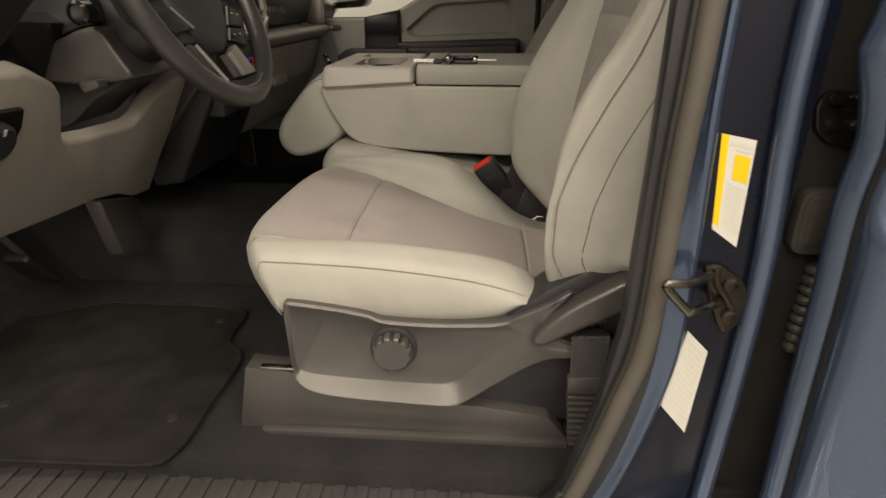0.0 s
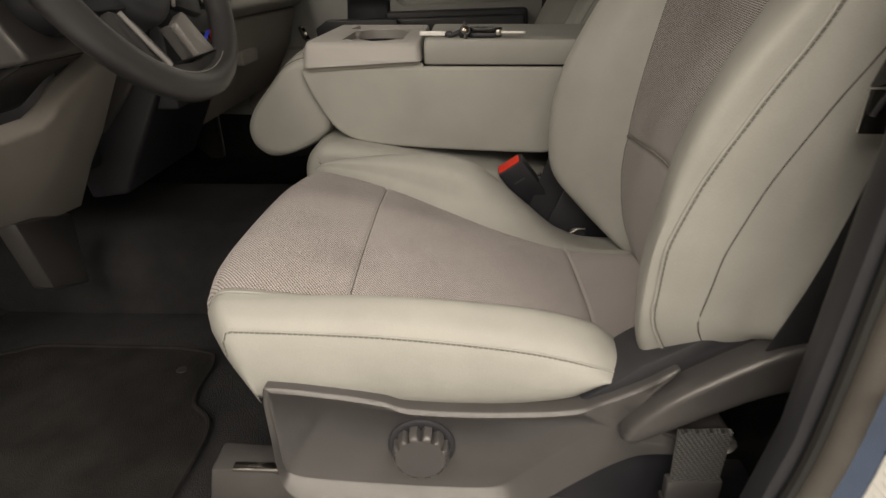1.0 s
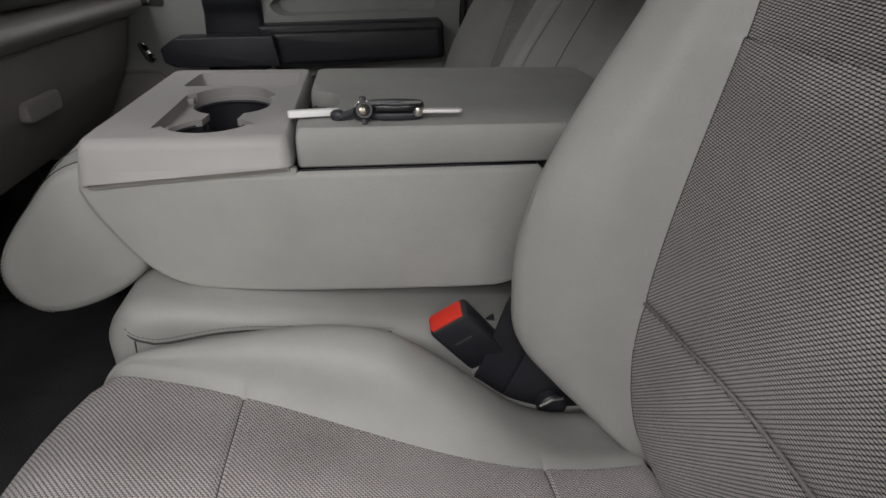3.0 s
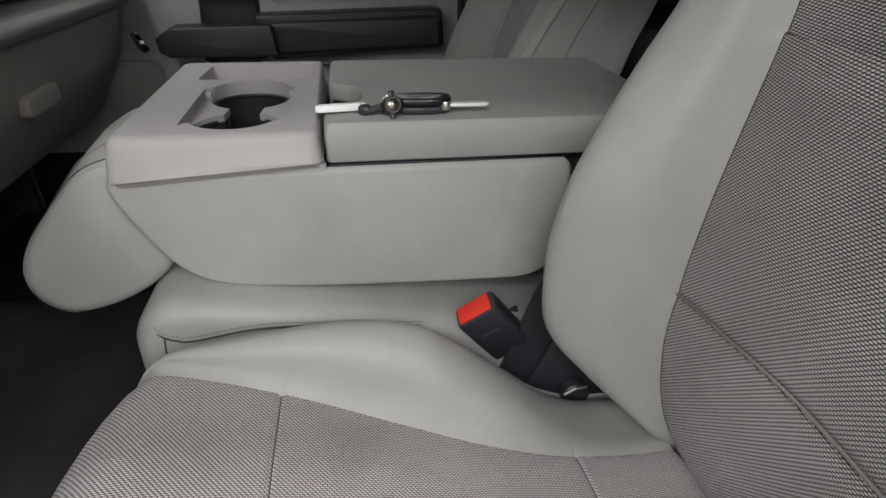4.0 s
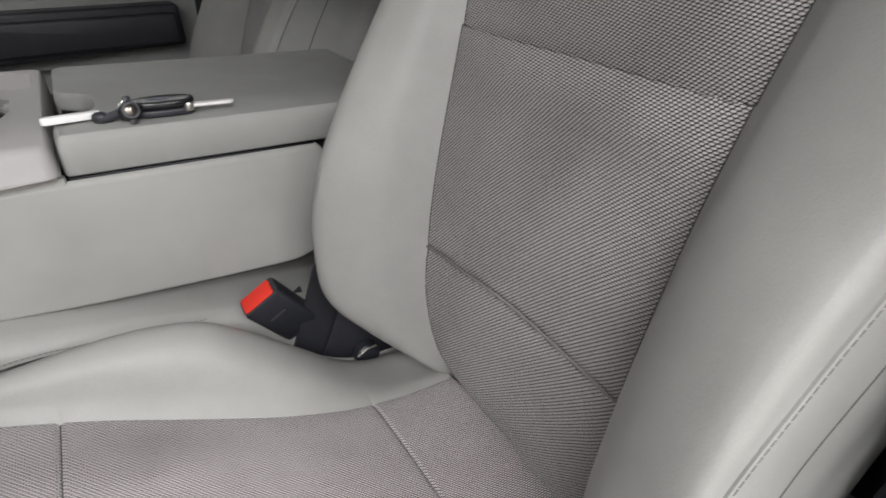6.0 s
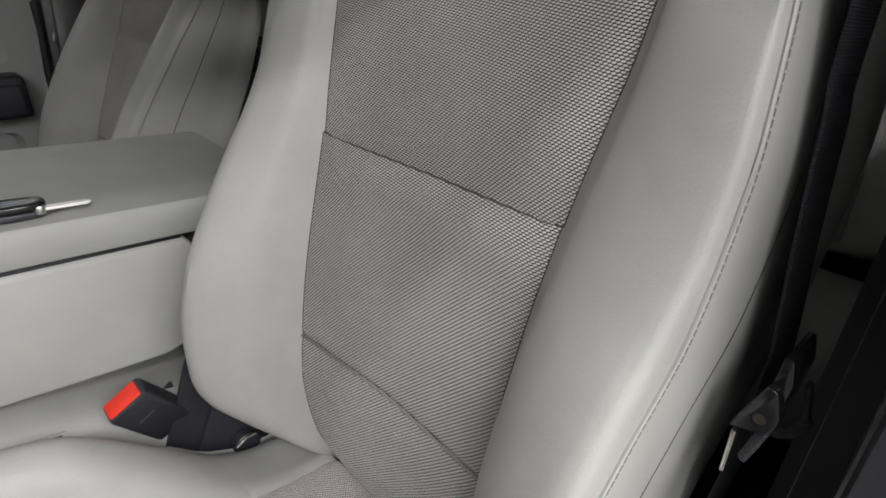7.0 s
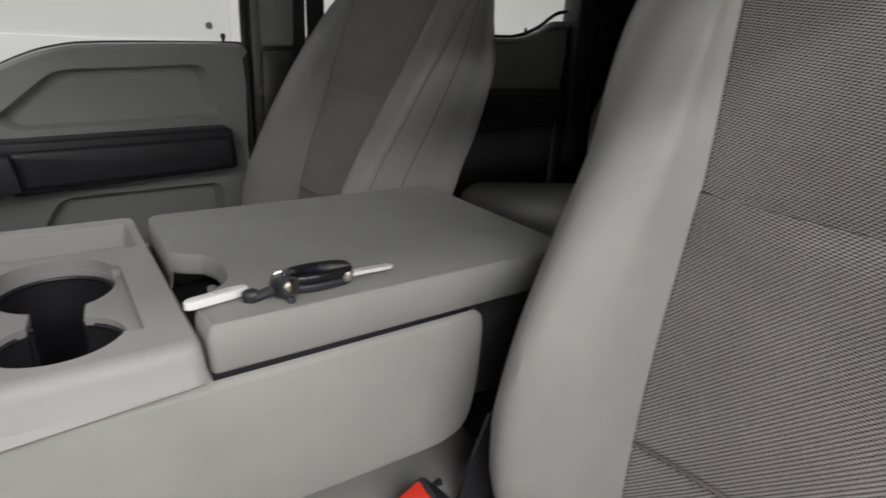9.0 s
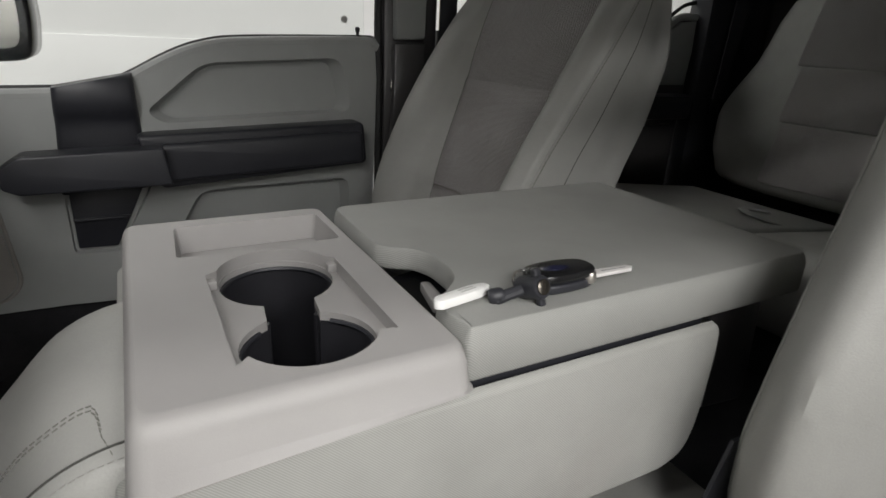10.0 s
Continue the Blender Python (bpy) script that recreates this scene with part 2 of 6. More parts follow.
WALLWHITE = surface("painted_wall", (0.80, 0.80, 0.785), rough=0.8, grain=60, bump=0.1, vary=0.03, stain=1.5)
CONCRETE = surface("concrete_floor", (0.21, 0.207, 0.20), rough=0.5, grain=90, bump=0.03, vary=0.15, stain=2.0, coat=1.0)
BEIGE = surface("beige_panel", (0.42, 0.37, 0.24), rough=0.7, grain=60, bump=0.1, vary=0.06)
WOOD = surface("wood_casing", (0.50, 0.34, 0.17), rough=0.6, grain=80, bump=0.1, vary=0.15)


def glass_mat():
    m, nt, b = mat_base("window_glass")
    b.inputs["Base Color"].default_value = (0.96, 0.98, 0.97, 1)
    b.inputs["Roughness"].default_value = 0.0
    b.inputs["Transmission Weight"].default_value = 1.0
    b.inputs["IOR"].default_value = 1.05
    return m


GLASS = glass_mat()

# ---- building helpers ----


def bm_to(bm, name, material, parent=None, label="", smooth=True, angle=35):
    me = bpy.data.meshes.new(name)
    bmesh.ops.recalc_face_normals(bm, faces=bm.faces[:])
    bm.to_mesh(me)
    bm.free()
    me.materials.append(material)
    if smooth:
        me.polygons.foreach_set("use_smooth", [True] * len(me.polygons))
        me.set_sharp_from_angle(angle=radians(angle))
    ob = new(name, me)
    if parent is not None:
        ob.parent = parent
    if label:
        ob["label"] = label
    return ob


def part(name, bm, material, parent, label="", smooth=True, angle=35):
    return bm_to(bm, name, material, parent, label, smooth, angle)


def thing(name, x, y, z, label, category, group="", kind=""):
    ob = new(name)
    ob.empty_display_size = 0.05
    ob.location = (x, y, z)
    tagged(ob, label, category, group, kind)
    return ob


def place(ob, parent):
    """Keep world place under a parent that is only moved."""
    ob.parent = parent
    ob.location = ob.location - parent.location
    return ob


def mono(xs, ys):
    """A smooth curve through points, without overshoot."""
    xs, ys = np.array(xs, float), np.array(ys, float)
    h, d = np.diff(xs), np.diff(ys) / np.diff(xs)
    m = np.zeros_like(ys)
    m[0], m[-1] = d[0], d[-1]
    for i in range(1, len(xs) - 1):
        if d[i - 1] * d[i] > 0:
            w1, w2 = 2 * h[i] + h[i - 1], h[i] + 2 * h[i - 1]
            m[i] = (w1 + w2) / (w1 / d[i - 1] + w2 / d[i])

    def at(x):
        x = min(max(x, xs[0]), xs[-1])
        i = min(int(np.searchsorted(xs, x, side="right")) - 1, len(xs) - 2)
        t = (x - xs[i]) / h[i]
        return float((2 * t**3 - 3 * t**2 + 1) * ys[i] + (t**3 - 2 * t**2 + t) * h[i] * m[i] + (3 * t**2 - 2 * t**3) * ys[i + 1] + (t**3 - t**2) * h[i] * m[i + 1])

    return at


def spline(pts, n, closed=False):
    """Catmull-Rom points, n to a span."""
    P = [np.array(p, float) for p in pts]
    k = len(P)
    out = []
    for i in range(k if closed else k - 1):
        if closed:
            a, b, c, d = P[(i - 1) % k], P[i], P[(i + 1) % k], P[(i + 2) % k]
        else:
            b, c = P[i], P[i + 1]
            a = P[i - 1] if i else 2 * b - c
            d = P[i + 2] if i + 2 < k else 2 * c - b
        for j in range(n):
            t = j / n
            out.append(0.5 * (2 * b + (c - a) * t + (2 * a - 5 * b + 4 * c - d) * t * t + (3 * b - a - 3 * c + d) * t**3))
    if not closed:
        out.append(P[-1])
    return out


def sheet(P, rows=None, cols=None, wrap=False):
    """A quad mesh from an array of places P[row][col], or a stretch of it."""
    r0, r1 = rows if rows else (0, len(P) - 1)
    c0, c1 = cols if cols else (0, len(P[0]) - 1)
    bm = bmesh.new()
    V = [[bm.verts.new(P[r][c]) for c in range(c0, c1 + 1)] for r in range(r0, r1 + 1)]
    for r in range(r1 - r0):
        for c in range(c1 - c0 + (1 if wrap else 0)):
            q = (V[r][c], V[r][(c + 1) % len(V[r])], V[r + 1][(c + 1) % len(V[r])], V[r + 1][c])
            bm.faces.new(q)
    return bm


def ax(axis, u, v, w):
    """Outline coordinates to the world: for axis y, u is x, v is z and w is y."""
    return {"y": (u, w, v), "z": (u, v, w), "x": (w, u, v)}[axis]


def prism(outline, axis, lo, hi, bevel=0.0, seg=2, lo_scale=None):
    """An outline drawn out along an axis, with rounded edges round both ends."""
    bm = bmesh.new()
    a = [bm.verts.new(ax(axis, u, v, lo)) for u, v in outline]
    b = [bm.verts.new(ax(axis, u, v, hi)) for u, v in outline]
    fa, fb = bm.faces.new(a), bm.faces.new(b)
    n = len(a)
    for i in range(n):
        bm.faces.new((a[i], a[(i + 1) % n], b[(i + 1) % n], b[i]))
    bmesh.ops.recalc_face_normals(bm, faces=bm.faces[:])
    if bevel:
        edges = list({e for fc in (fa, fb) for e in fc.edges})
        if n <= 8:
            edges = bm.edges[:]
        bmesh.ops.bevel(bm, geom=edges, offset=bevel, segments=seg, profile=0.5, affect="EDGES", clamp_overlap=True)
    return bm


def block(x0, x1, y0, y1, z0, z1, bevel=0.004, seg=2):
    return prism([(x0, y0), (x1, y0), (x1, y1), (x0, y1)], "z", z0, z1, bevel, seg)


def tube(path, r, sides=10, flat=1.0, closed=False, up=(0, 0, 1), taper=None):
    """A round or flattened bar along a path of places."""
    bm = bmesh.new()
    P = [Vector(p) for p in path]
    rings = []
    n = len(P)
    for i, p in enumerate(P):
        if closed:
            d = P[(i + 1) % n] - P[i - 1]
        else:
            d = P[min(i + 1, n - 1)] - P[max(i - 1, 0)]
        d.normalize()
        s = d.cross(Vector(up))
        if s.length < 1e-4:
            s = d.cross(Vector((1, 0, 0)))
        s.normalize()
        t = s.cross(d)
        rr = r * (taper(i / max(1, n - 1)) if taper else 1)
        rings.append([bm.verts.new(p + s * rr * math.cos(2 * math.pi * k / sides) + t * rr * flat * math.sin(2 * math.pi * k / sides)) for k in range(sides)])
    for i in range(n if closed else n - 1):
        A, B = rings[i], rings[(i + 1) % n]
        for k in range(sides):
            bm.faces.new((A[k], A[(k + 1) % sides], B[(k + 1) % sides], B[k]))
    if not closed:
        bm.faces.new(rings[0])
        bm.faces.new(rings[-1])
    return bm


def lathe(profile, m, sides=28):
    """(radius, height) turned round the z axis, then moved by m."""
    bm = bmesh.new()
    rings = [[bm.verts.new(m @ Vector((r * math.cos(2 * math.pi * k / sides), r * math.sin(2 * math.pi * k / sides), h))) for k in range(sides)] for r, h in profile]
    for A, B in zip(rings, rings[1:]):
        for k in range(sides):
            bm.faces.new((A[k], A[(k + 1) % sides], B[(k + 1) % sides], B[k]))
    bm.faces.new(rings[0])
    bm.faces.new(rings[-1])
    return bm


def plate(outer, holes, axis, w, depth, hole_scale=0.92):
    """A face with recesses. holes: (outline, depth, open_bottom, shrink). depth: how far the outer rim goes back."""
    bm = bmesh.new()
    edges = []
    loops = []
    for loop in [outer] + [h[0] for h in holes]:
        vs = [bm.verts.new(ax(axis, u, v, w)) for u, v in loop]
        es = [bm.edges.new((vs[i], vs[(i + 1) % len(vs)])) for i in range(len(vs))]
        edges += es
        loops.append(vs)
    bmesh.ops.triangle_fill(bm, use_beauty=True, use_dissolve=False, edges=edges)
    rim = [bm.verts.new(ax(axis, u, v, w + depth)) for u, v in outer]
    vs = loops[0]
    for i in range(len(vs)):
        j = (i + 1) % len(vs)
        bm.faces.new((vs[i], vs[j], rim[j], rim[i]))
    for (loop, dep, is_open, shrink), vs in zip(holes, loops[1:]):
        cu, cv = sum(p[0] for p in loop) / len(loop), sum(p[1] for p in loop) / len(loop)
        low = [bm.verts.new(ax(axis, cu + (u - cu) * shrink, cv + (v - cv) * shrink, w + dep)) for u, v in loop]
        for i in range(len(vs)):
            j = (i + 1) % len(vs)
            bm.faces.new((vs[i], vs[j], low[j], low[i]))
        if not is_open:
            bm.faces.new(low)
    return bm


def rounded(pts, r, n=4):
    """An outline with its corners rounded by about r."""
    out = []
    k = len(pts)
    for i in range(k):
        a, b, c = (np.array(pts[(i + d) % k], float) for d in (-1, 0, 1))
        la, lc = np.linalg.norm(a - b), np.linalg.norm(c - b)
        ra = min(r, la * 0.45, lc * 0.45)
        p, q = b + (a - b) / la * ra, b + (c - b) / lc * ra
        for j in range(n + 1):
            t = j / n
            out.append(tuple((1 - t) ** 2 * p + 2 * t * (1 - t) * b + t * t * q))
    return out


def arc(cx, cy, r, a0, a1, n):
    return [(cx + r * math.cos(radians(a0 + (a1 - a0) * i / n)), cy + r * math.sin(radians(a0 + (a1 - a0) * i / n))) for i in range(n + 1)]


def stitches(path, length=0.0034, gap=0.0016, r=0.00042):
    """Short thread dashes along a path of places."""
    bm = bmesh.new()
    P = [Vector(p) for p in path]
    want, run, start = 0.0, 0.0, None
    for a, b in zip(P, P[1:]):
        seg = (b - a).length
        if seg < 1e-6:
            continue
        d = (b - a) / seg
        pos = want - run
        while pos < seg:
            p, q = a + d * pos, a + d * min(pos + length, seg + length)
            s = d.orthogonal().normalized() * r
            t = d.cross(s)
            A = [bm.verts.new(p + k) for k in (s, t, -s, -t)]
            B = [bm.verts.new(q + k) for k in (s, t, -s, -t)]
            for i in range(4):
                bm.faces.new((A[i], A[(i + 1) % 4], B[(i + 1) % 4], B[i]))
            bm.faces.new(A)
            bm.faces.new(B)
            pos += length + gap
            want += length + gap
        run += seg
    return bm


# ---- the workshop round the truck ----
GROUND = -0.80


def structure(name, bm, material, label, category, smooth=True):
    ob = bm_to(bm, name, material, None, "", smooth)
    return tagged(ob, label, category, kind="structure")


structure("ground", block(-7, 8, -6, 5.2, GROUND - 0.1, GROUND, 0), CONCRETE, "grey sealed concrete workshop floor", "floor")
structure("wall_east", block(-7, 8, 5.0, 5.2, GROUND, 3.5, 0), WALLWHITE, "white painted workshop wall beyond the truck", "wall")
# Remaining walls and ceiling are assumed out of view, toned to set bounce light.
structure("wall_west", block(-7, 8, -5.4, -5.2, GROUND, 3.5, 0), WALLLIGHT, "pale wall assumed out of view, toned for bounce light", "wall")
structure("wall_north", block(-7.2, -7, -6, 5.2, GROUND, 3.5, 0), PANELGREY, "grey wall assumed out of view, toned for bounce light", "wall")
structure("wall_south", block(8, 8.2, -6, 5.2, GROUND, 3.5, 0), PANELGREY, "grey wall assumed out of view, toned for bounce light", "wall")
structure("ceiling", block(-7, 8, -6, 5.2, 3.5, 3.6, 0), PANELGREY, "grey ceiling assumed out of view, toned for bounce light", "ceiling")
structure("trim", block(-7, 1.62, 4.985, 4.999, GROUND, 0.63, 0.004), WALLWHITE, "white panelled lower part of the workshop wall", "wall panel")

wd = thing("door_1", 2.5, 4.98, GROUND, "beige workshop door with wooden casing in the white wall", "door", kind="structure")
part("door_leaf", block(2.10 - 2.5, 2.76 - 2.5, 0.0, 0.015, 0, 2.05, 0.004), BEIGE, wd)
for x0, x1 in ((2.02, 2.10), (2.76, 2.84)):
    part("casing", block(x0 - 2.5, x1 - 2.5, -0.012, 0.016, 0, 2.12, 0.004), WOOD, wd, "light wooden door casing")

# Housings added to go with the unseen lamps.
for lx, ly in LAMPS:
    fx = thing("assumed_fixture", lx, ly, 3.37, "white housing assumed above an unseen lamp", "ceiling light", "workshop ceiling lights")
    part("housing", block(-0.93, 0.93, -0.33, 0.33, 0.01, 0.12, 0.01), WALLWHITE, fx)

# ---- the truck's cab ----
body = thing("cab_body", 0.5, 0.6, GROUND, "dark blue truck cab body with open driver's door opening", "truck cab", kind="structure")


def on_body(name, bm, material, label=""):
    return place(part(name, bm, material, None, label), body)


structure("floor", block(-1.35, 1.65, 0.64, 2.34, -0.06, -0.022, 0), CARPET, "black carpet on the truck cab floor", "carpet")
tun = [(1.22, -0.03), (1.26, 0.10), (1.33, 0.14), (1.58, 0.14), (1.65, 0.10), (1.69, -0.03)]
structure("floor_tunnel", prism(tun, "x", -1.35, -0.42, 0.02), CARPET, "black carpet over the cab's middle tunnel", "carpet")
toe = [(-1.02, -0.03), (-1.36, 0.30), (-1.38, 0.30), (-1.38, -0.05), (-1.02, -0.05)]
structure("toe_board", prism(toe, "y", 0.64, 2.34, 0), CARPET, "black carpet on the sloping toe board", "carpet")
structure("firewall", block(-1.42, -1.37, 0.55, 2.40, -0.1, 0.78, 0), BLACK, "black firewall behind the dashboard", "firewall")
structure("headliner", block(-0.55, 1.62, 0.74, 2.20, 1.22, 1.25, 0.01), HEADLINER, "pale grey cloth headliner", "headliner")
on_body("roof", block(-0.6, 1.68, 0.64, 2.30, 1.255, 1.30, 0.03), BLUE)
for y0, y1 in ((0.62, 0.735), (2.205, 2.32)):
    on_body("roof_rail", block(-0.60, 1.68, y0, y1, 1.14, 1.254, 0.02), CHAR if y0 > 1 else BLUE)
structure("rear_wall", block(1.60, 1.66, 0.55, 2.38, -0.1, 1.25, 0), CHAR, "charcoal trim on the rear cab wall", "wall")
for y in (0.66, 2.27):
    on_body("windscreen_pillar", tube([(-1.25, y, 0.66), (-0.9, y, 0.92), (-0.58, y, 1.20)], 0.045, 10), CHAR)
on_body("cowl", block(-1.9, -1.2, 0.5, 2.42, 0.45, 0.70, 0.04), BLUE)

for y0, y1 in ((0.60, 0.66), (2.30, 2.36)):
    structure("kick_panel", block(-1.40, -0.985, y0, y1, -0.10, 0.62, 0.01), CHAR, "charcoal kick panel beside the footwell", "kick panel")

# sill of the driver's opening
on_body("rocker", block(-0.95, 0.40, 0.48, 0.559, -0.34, -0.11, 0.03), BLUE)
sill = tagged(bm_to(block(-0.95, 0.13, 0.560, 0.660, -0.14, -0.060, 0.012), "sill_plate", CHAR), "ribbed charcoal plastic door sill plate", "sill plate", kind="structure")
for i in range(26):
    x = -0.90 + i * 0.036
    part("rib", block(x, x + 0.020, 0.575, 0.640, -0.060, -0.0555, 0.002), CHAR, sill)

# rear door pillar of the driver's opening
pil = [(0.21, 1.15), (0.212, 0.50), (0.208, 0.28), (0.190, 0.16), (0.155, 0.0), (0.11, -0.06), (0.05, -0.12), (0.34, -0.12), (0.338, 1.15)]
on_body("pillar_skin", prism(pil, "y", 0.603, 0.616, 0.004), JAMB_SHADED, "dark blue painted door jamb, its shade put into the colour")
band = spline([(0.216, 0.592, 1.16), (0.214, 0.592, 0.64), (0.210, 0.592, 0.477), (0.208, 0.592, 0.27), (0.186, 0.592, 0.16), (0.143, 0.592, 0.0), (0.10, 0.58, -0.07), (0.04, 0.565, -0.095), (-0.4, 0.56, -0.10), (-0.9, 0.56, -0.10)], 8)
ws = tagged(bm_to(tube(band, 0.0125, 12, 0.9, up=(0, 1, 0)), "weatherstrip", RUBBER), "taupe rubber weatherstrip round the driver's door opening", "weatherstrip", kind="structure")
part("lip", tube([(p[0] - 0.0135, p[1] + 0.004, p[2] + (0.012 if p[2] < 0 else 0)) for p in band], 0.0055, 8, up=(0, 1, 0)), RUBBERBLACK, ws)
edge_l = mono([-0.09, 0.08, 0.192, 0.345, 0.445, 0.523, 0.593, 1.15], [0.132, 0.193, 0.210, 0.214, 0.216, 0.218, 0.219, 0.219])
edge_r = mono([-0.09, 0.095, 0.263, 0.365, 0.457, 0.505, 0.559, 1.15], [0.160, 0.219, 0.245, 0.244, 0.240, 0.238, 0.236, 0.235])
rows = []
for k in range(63):
    z = -0.09 + 0.02 * k
    a, b = edge_l(z), edge_r(z)
    rows.append([(a, 0.6030, z), (a + (b - a) * 0.35, 0.6005, z), (a + (b - a) * 0.7, 0.5965, z), (b - 0.004, 0.5925, z), (b, 0.5910, z), (b + 0.004, 0.5925, z), (b + 0.007, 0.5965, z), (b + 0.009, 0.6035, z)])
on_body("pillar_flange", sheet(rows), BLUE, "blue painted rounded flange of the door opening")
on_body("pillar_bead", tube(spline([(0.309, 0.598, 1.15), (0.309, 0.598, 0.64), (0.313, 0.598, 0.506), (0.320, 0.598, 0.42), (0.324, 0.598, 0.34), (0.324, 0.598, 0.20), (0.321, 0.598, 0.06), (0.316, 0.598, -0.10)], 6), 0.0125, 14, up=(0, 1, 0)), BLUE)
on_body("pillar_trim", prism([(0.225, -0.02), (0.337, -0.02), (0.337, 0.655), (0.232, 0.655)], "y", 0.618, 0.628, 0.003), CHAR, "charcoal plastic inner pillar trim")
on_body("pillar_trim_upper", prism([(0.232, 0.66), (0.337, 0.66), (0.337, 1.2), (0.235, 1.2)], "y", 0.618, 0.630, 0.003), CHAR, "charcoal upper pillar trim")
on_body("pillar_wrap", prism([(0.182, 1.15), (0.182, 0.5), (0.180, 0.28), (0.164, 0.16), (0.127, 0.0), (0.095, -0.05), (0.14, -0.055), (0.19, 0.0), (0.225, 0.16), (0.24, 0.28), (0.24, 1.15)], "y", 0.600, 0.625, 0.005), BLACK, "black textured pillar edge trim")
# Near-black sheets: the shade of the deep recess is put into their colour.
on_body("hinge_recess_shade", block(0.331, 0.46, 0.652, 0.664, -0.12, 1.15, 0), RUBBERBLACK)
on_body("recess_side_shade", block(0.327, 0.3375, 0.617, 0.651, -0.12, 1.15, 0), RUBBERBLACK)

rd = thing("rear_door", 0.34, 0.5, 0.0, "dark blue rear side door with rounded leading edge", "truck door")
lead_x = mono([-0.16, 0.04, 0.21, 0.34, 0.46, 0.51, 0.56, 0.60, 0.62, 1.1], [0.386, 0.381, 0.374, 0.369, 0.363, 0.367, 0.357, 0.345, 0.350, 0.38])
bulge = mono([-0.16, 0.0, 0.2, 0.34, 0.405, 0.43, 0.445, 0.46, 0.52, 0.66, 1.1], [0.010, 0.002, -0.004, -0.006, -0.006, -0.003, 0.004, 0.010, 0.014, 0.020, 0.04])
# Skin runs on unseen above the window line to block stray light.
heights = sorted(set([round(-0.16 + 0.02 * k, 3) for k in range(66)] + [0.425, 0.43, 0.435, 0.44, 0.445, 0.45, 0.455, 0.46]))
band, skin, seal = [], [], []
for z in heights:
    e, b = lead_x(z) - 0.34, bulge(z)
    band.append([(e + 0.016, 0.095, z), (e + 0.004, 0.080, z), (e, 0.074, z), (e + 0.001, 0.067, z), (e + 0.006, 0.060, z), (e + 0.014, 0.054, z), (e + 0.030, 0.050, z)])
    seal.append((e + 0.019, 0.043, z))
    skin.append([(e + 0.030, 0.046, z), (e + 0.014, 0.040, z), (e + 0.009, 0.034, z), (e + 0.009, 0.027 + b * 0.4, z), (e + 0.014, 0.019 + b * 0.7, z), (e + 0.026, 0.010 + b * 0.9, z), (e + 0.05, b, z), (0.3, b - 0.012, z), (0.95, b - 0.010, z), (0.97, 0.03, z)])
part("door_flange", sheet(band), BLUE, rd, "blue painted inner flange", angle=70)
part("door_skin", sheet(skin), BLUE, rd, angle=70)
part("door_inner", block(0.055, 0.95, 0.052, 0.09, -0.16, 0.70, 0.002), BLUE, rd)
part("edge_seal", tube(seal, 0.0085, 8, up=(0, 1, 0)), RUBBERBLACK, rd, "black rubber edge seal")
hinge = thing("door_hinge", 0.386, 0.650, 0.522, "black painted steel door hinge on the pillar", "hinge")
part("leaf", prism(rounded([(-0.020, -0.012), (-0.004, -0.028), (0.034, -0.034), (0.034, 0.028), (-0.016, 0.030), (-0.026, 0.015)], 0.007), "y", -0.008, 0.002, 0.003), GLOSSBLACK, hinge)
part("knuckle", lathe([(0.006, -0.034), (0.008, -0.030), (0.008, 0.030), (0.006, 0.034)], pose(0.030, -0.014, 0), 14), GLOSSBLACK, hinge)
for bx, bz in ((-0.010, 0.022), (0.016, 0.023), (-0.006, -0.006), (0.019, -0.006)):
    part("bolt", lathe([(0.0095, 0.0), (0.0095, 0.002), (0.0062, 0.0025), (0.0058, 0.008)], pose(bx, -0.008, bz, 90), 6), GLOSSBLACK, hinge)
boot = thing("wiring_boot", 0.388, 0.640, 0.402, "dark rubber wiring boot between pillar and rear door", "rubber boot")
for g, d in ((0.0, 0.010), (0.006, 0.0115), (0.012, 0.013)):
    ringp = rounded([(-0.022 + g, -0.038 + g), (0.03 - g, -0.038 + g), (0.03 - g, 0.042 - g), (-0.022 + g, 0.042 - g)], 0.018 - g * 0.6)
    part("grommet", prism(ringp, "y", -d, 0.012, 0.003), BOOTRUBBER, boot)
for i in range(9):
    rr = 0.0135 - 0.0003 * i
    part("bellows_fold", lathe([(rr * 0.72, -0.0075), (rr, -0.003), (rr, 0.001), (rr * 0.72, 0.0055)], pose(0.020 - 0.0006 * i, -0.006, -0.058 - 0.0135 * i), 16), BOOTRUBBER, boot)

# door latch striker
st = thing("latch_striker", 0.255, 0.6, 0.335, "bright steel latch striker on a dark bronze plate", "latch striker")
pl = [(0.003, 0.027), (0.020, 0.030), (0.050, 0.010), (0.060, -0.010), (0.055, -0.050), (0.040, -0.063), (0.030, -0.045), (0.014, -0.008)]
part("plate", prism(rounded(pl, 0.006), "y", -0.006, 0.002, 0.0025), STRIKER, st, "dark bronze plate")
part("plate_rib", tube(spline([(0.016, -0.008, 0.026), (0.020, -0.010, 0.006), (0.034, -0.010, -0.012), (0.044, -0.007, -0.03)], 5), 0.004, 8), STRIKER, st)
loop = spline([(0.022, 0.0, 0.017), (-0.02, -0.035, 0.021), (-0.046, -0.042, 0.022), (-0.047, -0.043, 0.016), (-0.023, -0.043, -0.009), (-0.016, -0.042, -0.012), (0.010, -0.025, -0.013), (0.035, 0.0, -0.017)], 6)
part("loop", tube(loop, 0.0055, 10), LOOPSTEEL, st, "worn steel loop")
